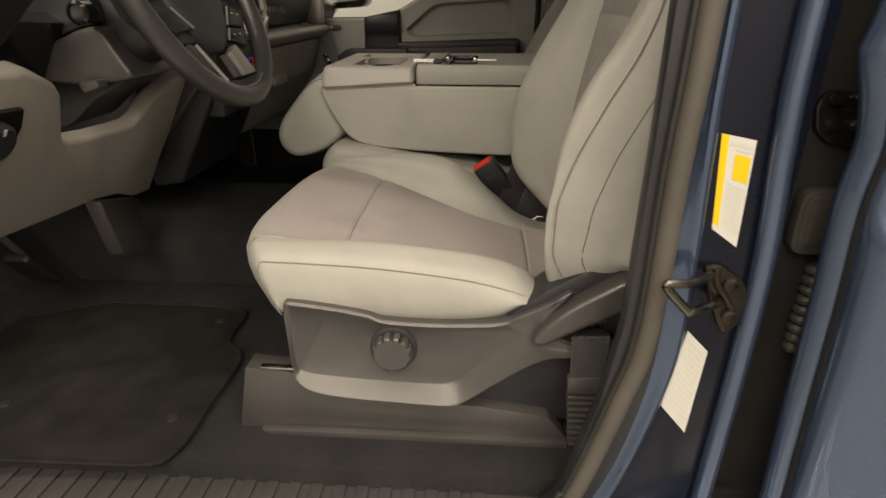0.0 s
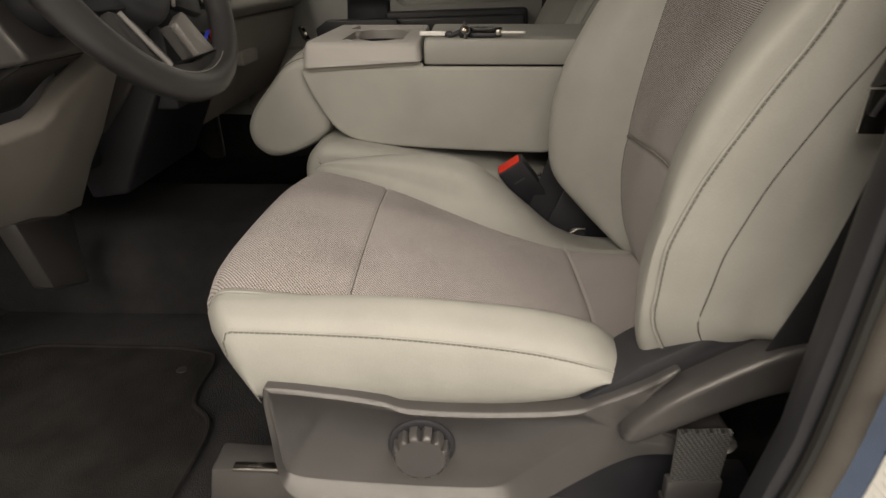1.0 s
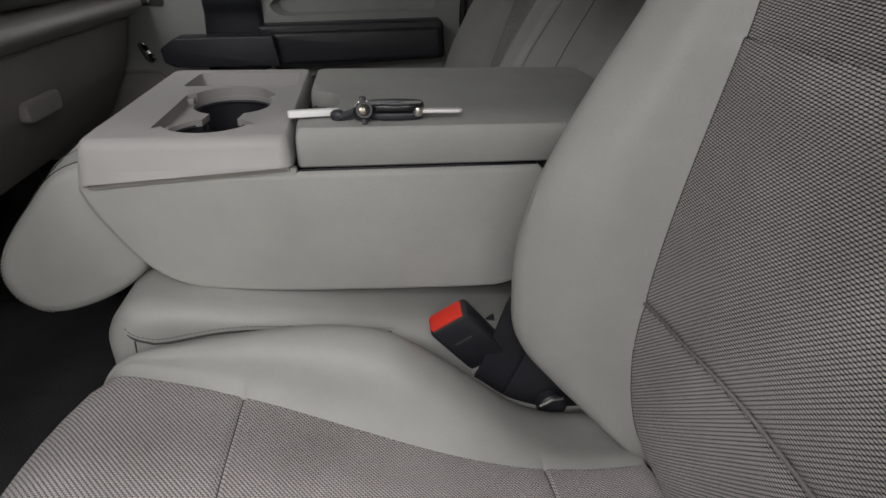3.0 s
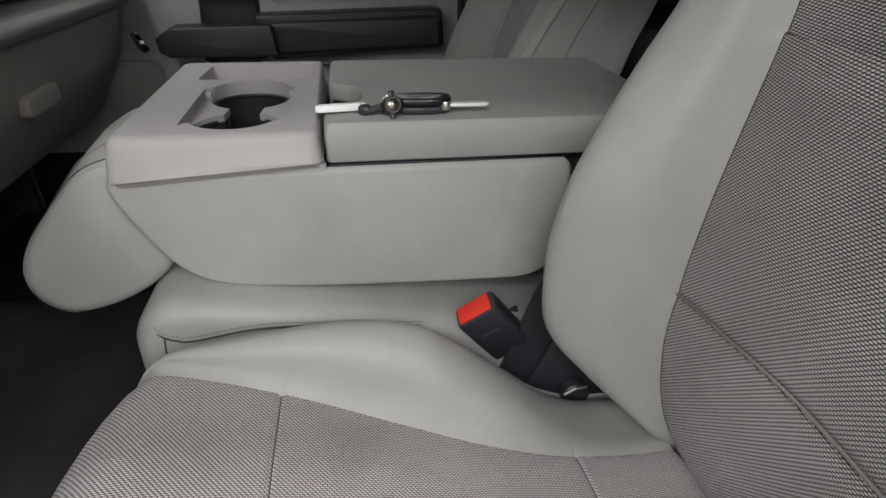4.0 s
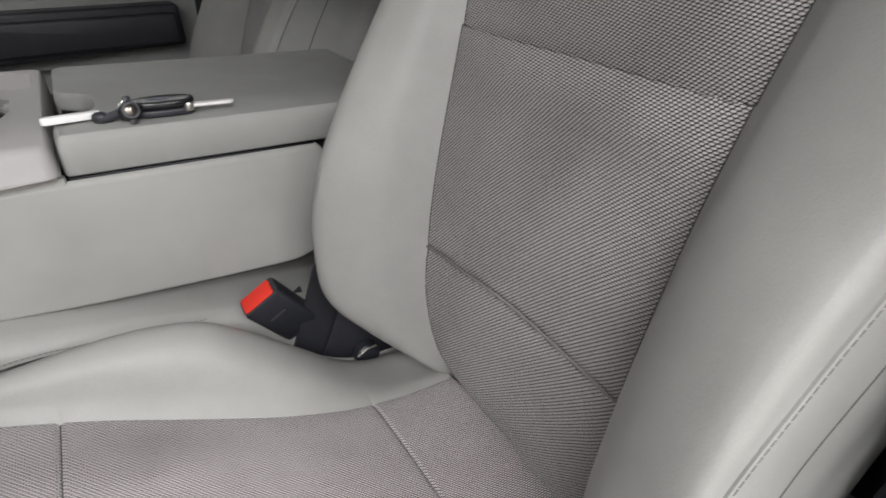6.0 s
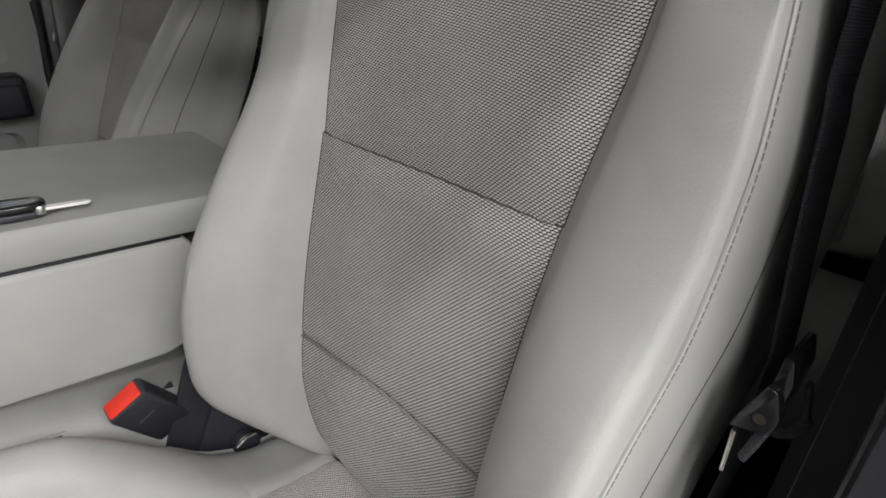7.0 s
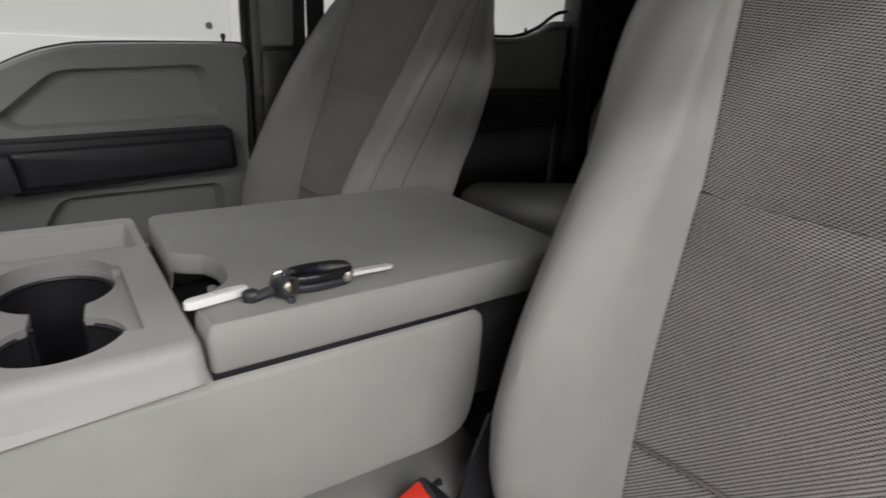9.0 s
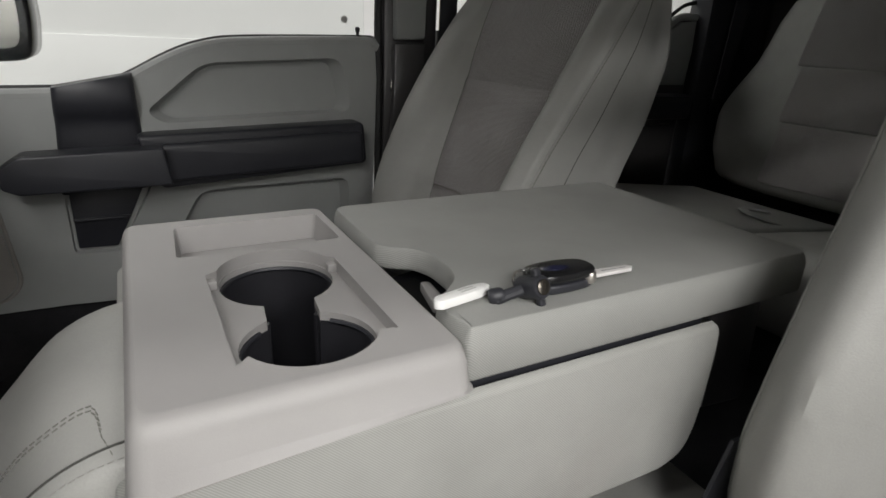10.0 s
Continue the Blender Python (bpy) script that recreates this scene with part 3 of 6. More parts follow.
for bx, bz in ((0.036, 0.006), (0.042, -0.036)):
    part("bolt", lathe([(0.009, 0.0), (0.009, 0.004), (0.005, 0.0055), (0.005, 0.003)], pose(bx, -0.006, bz, 90), 12), STRIKER, st)

# stickers on the pillar
def sticker(name, corners, label, strip):
    ob = thing(name, 0.27, 0.6015, 0.45, label, "sticker")
    c = [np.array(p) - (0.27, 0.45) for p in corners]

    def inner(u0, v0, u1, v1):
        f2 = lambda u, v: tuple((c[0] * (1 - u) + c[1] * u) * (1 - v) + (c[3] * (1 - u) + c[2] * u) * v)
        return [f2(u0, v0), f2(u1, v0), f2(u1, v1), f2(u0, v1)]

    part("paper", prism([tuple(p) for p in c], "y", -0.0005, 0.0), PAPER, ob, smooth=False)
    if strip:
        part("yellow_band", prism(inner(0, 0, 0.22, 0.93), "y", -0.0009, -0.0006), YELLOW, ob, "yellow warning band", smooth=False)
        part("yellow_panel", prism(inner(0.45, 0.16, 0.93, 0.40), "y", -0.0009, -0.0006), YELLOW, ob, "yellow panel", smooth=False)
        rows = [(0.3, 0.05, 0.9, 0.09), (0.45, 0.11, 0.9, 0.13)] + [(0.32, v, 0.9, v + 0.012) for v in np.arange(0.46, 0.9, 0.035)]
    else:
        rows = [(0.12 + 0.1 * (k % 3), v, 0.85, v + 0.02) for k, v in enumerate(np.arange(0.08, 0.9, 0.065))]
    for r in rows:
        part("print_bar", prism(inner(*r), "y", -0.0009, -0.0006), INK, ob, smooth=False)


sticker("warning_sticker", [(0.250, 0.513), (0.287, 0.506), (0.291, 0.384), (0.260, 0.406)], "white warning sticker with yellow band on the blue pillar", True)
sticker("spec_sticker", [(0.257, 0.272), (0.286, 0.243), (0.280, 0.114), (0.243, 0.157)], "white printed specification sticker on the blue pillar", False)

# ---- passenger side: front door ----
pdoor = thing("passenger_door", -0.3, 2.30, 0.0, "grey passenger door trim with black armrest and pull handle", "truck door")


def on_pdoor(name, bm, material, label="", parent=None, angle=35):
    ob = part(name, bm, material, None, label, True, angle)
    return place(ob, pdoor)


top = [(0.165, 0.694), (-0.10, 0.684), (-0.188, 0.672), (-0.253, 0.648), (-0.328, 0.608), (-0.378, 0.588), (-0.461, 0.579), (-0.80, 0.575)]
dtop = [(u, v - 0.012) for u, v in top]
outer = [(-0.98, 0.145), (-0.50, 0.138), (0.17, 0.10), (0.187, 0.60), (0.183, 0.664)] + dtop + [(-0.98, 0.563)]
rec_up = rounded([(-0.31, 0.532), (-0.195, 0.628), (0.10, 0.645), (0.125, 0.525), (-0.28, 0.508)], 0.03)
rec_low = rounded([(-0.225, 0.362), (0.115, 0.368), (0.115, 0.14), (-0.34, 0.16)], 0.03)
rec_dark = rounded([(-0.474, 0.39), (-0.312, 0.39), (-0.392, 0.245), (-0.474, 0.248)], 0.012)
on_pdoor("door_card", plate(outer, [(rec_up, 0.028, False, 0.90), (rec_low, 0.034, False, 0.93), (rec_dark, 0.012, False, 0.97)], "y", 2.30, 0.06), DOORGREY, angle=25)
on_pdoor("door_foot", block(-0.98, 0.185, 2.318, 2.345, -0.06, 0.15, 0.004), CARPET, "black strip along the door foot")
capz = [(u, 2.312, v - 0.0145) for u, v in [(0.18, 0.678)] + top]
on_pdoor("window_ledge", tube(spline(capz, 5), 0.013, 10, up=(0, 1, 0)), DOORGREY)
on_pdoor("window_seal", tube(spline([(u, 2.334, v - 0.004) for u, v in [(0.18, 0.690)] + top], 5), 0.006, 8, up=(0, 1, 0)), RUBBERBLACK, "black rubber window seal")
on_pdoor("pocket_insert", prism([(-0.466, 0.385), (-0.33, 0.385), (-0.395, 0.256), (-0.466, 0.258)], "y", 2.302, 2.318, 0.003), BLACK, "black lower insert")
on_pdoor("pocket_step", prism([(-0.466, 0.322), (-0.362, 0.322), (-0.368, 0.315), (-0.466, 0.315)], "y", 2.296, 2.304, 0.002), BLACK)
on_pdoor("armrest", prism(rounded([(-0.335, 0.492), (0.132, 0.508), (0.140, 0.414), (-0.300, 0.386)], 0.012, 3), "y", 2.240, 2.315, 0.014, 3), BLACK, "black soft armrest")
on_pdoor("armrest_cap", prism(rounded([(-0.300, 0.477), (0.125, 0.491), (0.128, 0.420), (-0.290, 0.402)], 0.012, 3), "y", 2.224, 2.246, 0.011, 3), BLACK)
bow = mono([0.36, 0.44, 0.505, 0.520, 0.535, 0.560, 0.585, 0.600, 0.612], [2.290, 2.288, 2.287, 2.284, 2.274, 2.268, 2.270, 2.278, 2.296])
column = []
for k in range(40):
    q = k / 39
    zl, zr = 0.375 + (0.580 - 0.375) * q, 0.380 + (0.606 - 0.380) * q
    xl, xr = -0.476 + 0.016 * q, -0.318 - 0.008 * q
    row = [(xl - 0.001, 2.312, zl)]
    for w in (0.0, 0.03, 0.08, 0.5, 0.92, 0.97, 1.0):
        zz = zl + (zr - zl) * w
        row.append((xl + (xr - xl) * w, bow(zz) + (0.010 if w in (0.0, 1.0) else 0.003 if w in (0.03, 0.97) else 0.0), zz))
    row.append((xr + 0.001, 2.312, zr))
    column.append(row)
top_row = [(q[0], 2.315, q[2] + 0.002) for q in column[-1]]
on_pdoor("handle_trim", sheet(column + [top_row]), BLACK, "dark vertical trim", angle=50)
on_pdoor("pull_handle", prism(rounded([(-0.556, 0.446), (-0.520, 0.470), (-0.290, 0.476), (-0.280, 0.404), (-0.528, 0.402), (-0.552, 0.414)], 0.006), "y", 2.195, 2.262, 0.015, 3), BLACK, "black pull handle")
on_pdoor("handle_mount", prism([(-0.45, 0.46), (-0.31, 0.465), (-0.31, 0.41), (-0.45, 0.41)], "y", 2.255, 2.31, 0.006), BLACK)
on_pdoor("switch_bezel", prism(rounded([(-0.655, 0.556), (-0.556, 0.556), (-0.556, 0.532), (-0.655, 0.532)], 0.010), "y", 2.292, 2.30, 0.002), CHAR, "dark window switch bezel")
on_pdoor("switch_key", prism(rounded([(-0.622, 0.551), (-0.586, 0.551), (-0.586, 0.537), (-0.622, 0.537)], 0.004), "y", 2.286, 2.294, 0.002), CHROME, "bright window switch")
on_pdoor("lock_switch", prism(rounded([(-0.640, 0.444), (-0.624, 0.450), (-0.600, 0.404), (-0.612, 0.396), (-0.626, 0.406)], 0.006), "y", 2.290, 2.30, 0.002), CHROME, "chrome lock switch")
for zz in (0.435, 0.412):
    on_pdoor("lock_key", prism(rounded([(-0.630 + (0.435 - zz) * 0.5, zz + 0.008), (-0.618 + (0.435 - zz) * 0.5, zz + 0.008), (-0.610 + (0.435 - zz) * 0.5, zz - 0.006), (-0.622 + (0.435 - zz) * 0.5, zz - 0.008)], 0.003), "y", 2.287, 2.291, 0.001), GLOSSBLACK)
on_pdoor("speaker_rim", tube(spline([(u, 2.298, v) for u, v in rounded([(-0.80, 0.376), (-0.585, 0.376), (-0.570, 0.20), (-0.60, 0.165), (-0.86, 0.165)], 0.03)], 1, True), 0.004, 6, closed=True, up=(0, 1, 0)), TAUPE_DARK)
on_pdoor("speaker_grille", prism(rounded([(-0.80, 0.370), (-0.59, 0.370), (-0.576, 0.20), (-0.605, 0.170), (-0.85, 0.170)], 0.03), "y", 2.296, 2.30, 0.001), TAUPE_DARK, "dark speaker grille")
on_pdoor("lock_pin", lathe([(0.004, 0.0), (0.0035, 0.012), (0.0055, 0.016), (0.0055, 0.022), (0.003, 0.025)], pose(0.146, 2.316, 0.688), 12), BLACK, "black lock pin")
on_pdoor("door_rear_seal", tube([(0.192, 2.31, -0.05), (0.196, 2.31, 0.60), (0.194, 2.31, 0.72), (0.197, 2.30, 1.14)], 0.010, 8, up=(0, 1, 0)), RUBBERBLACK, "black door seal")
gl = on_pdoor("window_glass", block(-0.98, 0.17, 2.338, 2.342, 0.56, 1.16, 0), GLASS, "clear side window glass")
gl.visible_shadow = False
on_pdoor("glass_mark", prism(arc(0.122, 0.728, 0.008, 0, 360, 16)[:-1], "y", 2.3365, 2.3372), PAPER, "faint etched glass mark")

mirror_arm = [(-0.62, 2.345, 0.60), (-0.64, 2.42, 0.60), (-0.64, 2.54, 0.63)]
mir = thing("side_mirror", -0.56, 2.56, 0.66, "black door mirror housing seen through the window", "side mirror")
part("housing", prism(rounded([(-0.16, -0.06), (0.06, -0.045), (0.072, 0.03), (0.07, 0.16), (-0.16, 0.16)], 0.03), "y", -0.06, 0.10, 0.012), GLOSSBLACK, mir)
part("arm", tube([(x + 0.56, y - 2.56, z - 0.66) for x, y, z in mirror_arm], 0.03, 10), GLOSSBLACK, mir)
part("mirror_glass", prism(rounded([(-0.14, -0.035), (0.04, -0.02), (0.048, 0.03), (0.046, 0.14), (-0.14, 0.14)], 0.02), "y", -0.064, -0.061), CHROME, mir, "mirror glass")

# pillars and rear door on the passenger side
bp2 = thing("pillar_trim_passenger", 0.26, 2.33, 0.0, "charcoal pillar trim with grey upper cover and belt", "pillar trim", kind="structure")
place(part("lower_cover", block(0.205, 0.345, 2.30, 2.37, -0.05, 1.15, 0.01), CHAR, None), bp2)
place(part("upper_cover", prism([(0.226, 0.688), (0.302, 0.692), (0.312, 1.15), (0.222, 1.15)], "y", 2.275, 2.305, 0.008), DOORGREY, None, "light grey upper cover"), bp2)
place(part("mid_cover", prism([(0.216, 0.20), (0.300, 0.20), (0.304, 0.684), (0.224, 0.682)], "y", 2.278, 2.302, 0.006), CHAR, None), bp2)
place(part("belt", prism([(0.330, 0.10), (0.375, 0.10), (0.37, 1.12), (0.325, 1.12)], "y", 2.255, 2.258), WEB, None, "black seat belt webbing"), bp2)
for z, x in ((0.60, 0.215), (0.585, 0.288)):
    place(part("clip", tube([(x, 2.274, z), (x - 0.004, 2.270, z - 0.02), (x + 0.002, 2.272, z - 0.03)], 0.002, 6), CHROME, None, "small bright clip"), bp2)

rdr = thing("rear_passenger_door", 0.85, 2.31, 0.0, "grey and black rear passenger door trim", "truck door")
ro = [(0.36, -0.05), (1.26, -0.05), (1.28, 0.60), (1.285, 0.80), (1.20, 0.795), (1.14, 0.762), (1.06, 0.742), (0.95, 0.735), (0.36, 0.715)]
place(part("door_card", prism(ro, "y", 2.31, 2.36, 0.012), CHAR, None), rdr)
ru = [(0.40, 0.59), (1.262, 0.59), (1.272, 0.69), (1.268, 0.785), (1.20, 0.778), (1.14, 0.745), (1.06, 0.728), (0.95, 0.722), (0.40, 0.705)]
place(part("upper_panel", prism(ru, "y", 2.300, 2.318, 0.008), DOORGREY, None, "light grey upper door panel"), rdr)
place(part("ledge", tube(spline([(1.275, 2.315, 0.795), (1.20, 2.315, 0.79), (1.14, 2.315, 0.757), (1.06, 2.315, 0.737), (0.95, 2.315, 0.73), (0.38, 2.315, 0.713)], 4), 0.012, 8, up=(0, 1, 0)), DOORGREY, None), rdr)
place(part("armrest", block(0.42, 1.24, 2.235, 2.32, 0.49, 0.565, 0.015), BLACK, None, "black armrest"), rdr)
place(part("lower_panel", prism(rounded([(0.60, 0.44), (1.24, 0.47), (1.24, 0.05), (0.52, 0.05)], 0.03), "y", 2.296, 2.318, 0.008), CHAR, None), rdr)
place(part("lock_pin", lathe([(0.004, 0.0), (0.0035, 0.014), (0.0055, 0.018), (0.003, 0.026)], pose(1.09, 2.316, 0.752), 12), BLACK, None, "black lock pin"), rdr)
place(part("window_seal", tube(spline([(1.285, 2.335, 0.84), (1.23, 2.335, 0.825), (1.16, 2.335, 0.782), (1.07, 2.335, 0.752), (0.95, 2.335, 0.744), (0.38, 2.335, 0.726)], 4), 0.006, 8, up=(0, 1, 0)), RUBBERBLACK, None, "black rubber window seal"), rdr)
g2 = place(part("window_glass", block(0.37, 1.28, 2.338, 2.342, 0.70, 1.16, 0), GLASS, None, "clear rear side window glass"), rdr)
g2.visible_shadow = False
structure("rear_pillar", block(1.285, 1.60, 2.27, 2.36, -0.05, 1.20, 0.02), BLACK, "black trim on the rear cab pillar", "pillar trim")
rbelt = thing("rear_belt", 1.40, 2.26, 0.7, "dark rear seat belt webbing hanging on the cab pillar", "seat belt")
part("webbing", prism([(0.0, 0.45), (0.10, 0.45), (0.0, -0.17), (-0.045, -0.176)], "y", -0.004, 0.0), WEB, rbelt)
part("buckle_tip", prism(rounded([(-0.045, -0.15), (0.0, -0.15), (-0.01, -0.20), (-0.05, -0.20)], 0.006), "y", -0.012, 0.004, 0.003), GLOSSBLACK, rbelt)
structure("rear_pillar_left", block(1.285, 1.60, 0.58, 0.67, -0.05, 1.20, 0.02), BLACK, "black trim on the rear cab pillar", "pillar trim")
structure("side_inner_rear", block(0.462, 1.285, 0.617, 0.64, -0.06, 0.72, 0.005), CHAR, "charcoal inner trim of the driver's side rear door", "door trim")

# ---- seats ----
Y0 = 0.97  # middle of the driver's seat
W_OUTER = mono([0.15, 0.20, 0.28, 0.41, 0.54, 0.62, 0.68, 0.74, 0.80, 0.9], [0.125, 0.126, 0.130, 0.133, 0.137, 0.143, 0.151, 0.158, 0.160, 0.162])
W_INS = mono([0.15, 0.20, 0.28, 0.39, 0.50, 0.62, 0.80, 0.9], [0.125, 0.127, 0.137, 0.141, 0.146, 0.151, 0.172, 0.178])
X_INS = mono([0.15, 0.20, 0.24, 0.29, 0.34, 0.39, 0.62, 0.80, 0.9], [0.190, 0.181, 0.1755, 0.1700, 0.1655, 0.168, 0.206, 0.247, 0.272])
X_RIDGE = mono([0.15, 0.20, 0.284, 0.345, 0.40, 0.473, 0.522, 0.582, 0.64, 0.70, 0.744, 0.803, 0.9], [0.150, 0.122, 0.080, 0.064, 0.062, 0.074, 0.094, 0.125, 0.158, 0.187, 0.203, 0.232, 0.295])
X_OUTER = mono([0.15, 0.20, 0.29, 0.345, 0.40, 0.45, 0.50, 0.55, 0.60, 0.64, 0.70, 0.744, 0.80, 0.9], [0.150, 0.124, 0.097, 0.094, 0.099, 0.105, 0.118, 0.140, 0.170, 0.188, 0.200, 0.208, 0.235, 0.296])
X_FLAT = mono([0.15, 0.20, 0.29, 0.345, 0.40, 0.50, 0.60, 0.70, 0.80, 0.9], [0.150, 0.118, 0.086, 0.080, 0.085, 0.110, 0.146, 0.188, 0.236, 0.30])
X_REAR = mono([0.15, 0.30, 0.51, 0.62, 0.706, 0.785, 0.9], [0.30, 0.302, 0.314, 0.332, 0.338, 0.322, 0.318])
X_PIPE = mono([0.15, 0.25, 0.32, 0.372, 0.429, 0.513, 0.589, 0.64, 0.68, 0.74, 0.79, 0.83, 0.9], [0.150, 0.126, 0.101, 0.101, 0.114, 0.149, 0.186, 0.202, 0.208, 0.216, 0.232, 0.256, 0.31])
OUT = mono([0.15, 0.19, 0.24, 0.29, 0.33, 0.44, 0.52, 0.60, 0.68, 0.74, 0.80, 0.85, 0.878, 0.892], [0.80, 0.86, 0.94, 0.98, 0.99, 1.0, 1.02, 1.04, 1.04, 1.02, 0.97, 0.88, 0.76, 0.60])
PINCH = mono([0.15, 0.17, 0.19, 0.24, 0.30, 0.80, 0.85, 0.882, 0.892], [0.35, 0.55, 0.75, 0.95, 1.0, 1.0, 0.85, 0.5, 0.25])
NB = 4


def soft_step(a):
    a = min(max(a, 0), 1)
    return a * a * (3 - 2 * a)


def back_row(z, side, flat):
    wi, xi, xr, xp, o, pn = (W_INS if side > 0 else W_OUTER)(z), X_INS(z), (X_FLAT if flat else X_RIDGE if side > 0 else X_OUTER)(z), X_FLAT(z) + 0.024 if flat else X_PIPE(z), OUT(z), PINCH(z)
    sr = 0.207 if side > 0 else 0.197
    wi *= min(1, o + 0.08)
    xb = X_REAR(z) if flat else xp + 0.165 - (0.055 * soft_step((0.42 - z) / 0.2) if side < 0 else 0)
    xs = min(xr, xp - 0.002)
    if side > 0:
        swell = [(wi * 0.5 + 0.100 * o, xi * 0.45 + xr * 0.55), (sr * o, xs), ((0.230 if flat else 0.239) * o, xs + max(0.002, xp - xr) * 0.35)]
    else:
        swell = [(wi + (0.229 * o - wi) * k, xi + (xs - xi) * f) for k, f in ((0.20, 0.46), (0.52, 0.85), (1.0, 1.02))]
    edges = (0.241, 0.253, 0.259, 0.246) if side < 0 else (0.241, 0.2475, 0.245, 0.225) if flat else (0.262, 0.274, 0.268, 0.238)
    xbc = max(xb + 0.02, xi + 0.055)
    half = [(0, xi + 0.005), (wi * 0.55, xi + 0.003), (wi, xi), *swell, (edges[0] * o, xp), (edges[1] * o, xp + (xb - xp) * 0.315), (edges[2] * o, xp + (xb - xp) * 0.667), (edges[3] * o, xb), (0, xbc)]
    mid = (xi + xb) / 2 + 0.01
    half = [(s, mid + (x - mid) * pn) for s, x in half]
    return spline(half, NB)


def seat_back_grid(flat):
    zs = sorted(set([0.17, 0.178, 0.186] + [round(0.195 + 0.0125 * i, 4) for i in range(53)] + [0.859, 0.868, 0.877, 0.884, 0.890, 0.3815, 0.385, 0.3885, 0.6187, 0.62, 0.6235]))
    P = []
    for z in zs:
        row = []
        for side in (-1, 1):
            half = back_row(z, side, flat)
            pts = half[:0:-1] if side < 0 else half
            for k, (s, x) in enumerate(pts):
                col = (len(half) - 1 - k) if side < 0 else k
                zz = z + (-0.004 + 0.075 * soft_step((col / NB - 5.5) / 3) if side < 0 and not flat else 0.06) * min(1, s / 0.235) ** 3 * soft_step((0.33 - z) / 0.14)
                xx = x
                if col <= 2 * NB:
                    q = side * s / 0.145
                    zz += 0.012 * max(0.0, 1 - ((q + 0.12) / 1.08) ** 2) * math.exp(-((z - 0.385) / 0.07) ** 2)
                s = s + 0.009 * side * max(0, 1 - abs(col - 2 * NB) / NB) * (1 if side > 0 else 0)
                if col == 2 * NB:
                    xx += 0.0045
                if col == 6 * NB:
                    xx += 0.002
                if col <= 2 * NB:
                    if z == 0.62 and col < 2 * NB:
                        zz -= 0.0026
                    dip = max(0, 1 - abs(z - 0.385) / 0.005)
                    fade = 1 - (col / (2 * NB)) ** 4
                    xx += 0.0035 * dip - 0.007 * math.exp(-((z - 0.592) / 0.022) ** 2) * (1 if z < 0.62 else 0) * fade + (0.0058 * math.exp(-((z - 0.62) / 0.032) ** 2) * (0.35 + 0.65 * fade) if z >= 0.62 else 0)
                    xx -= 0.004 * math.exp(-((z - 0.47) / 0.05) ** 2) * fade
                row.append((xx, side * s, zz))
        P.append(row)
    return zs, P


ZS, SEATBACK = seat_back_grid(False)
SEATBACK_FLAT = seat_back_grid(True)[1]
NC = 10 * NB  # column of the rear middle, one side


def col(side, k):
    return NC + side * k


def line_on(P, c, rows, off=(0, 0, 0)):
    return [tuple(np.array(P[r][c]) + off) for r in rows]


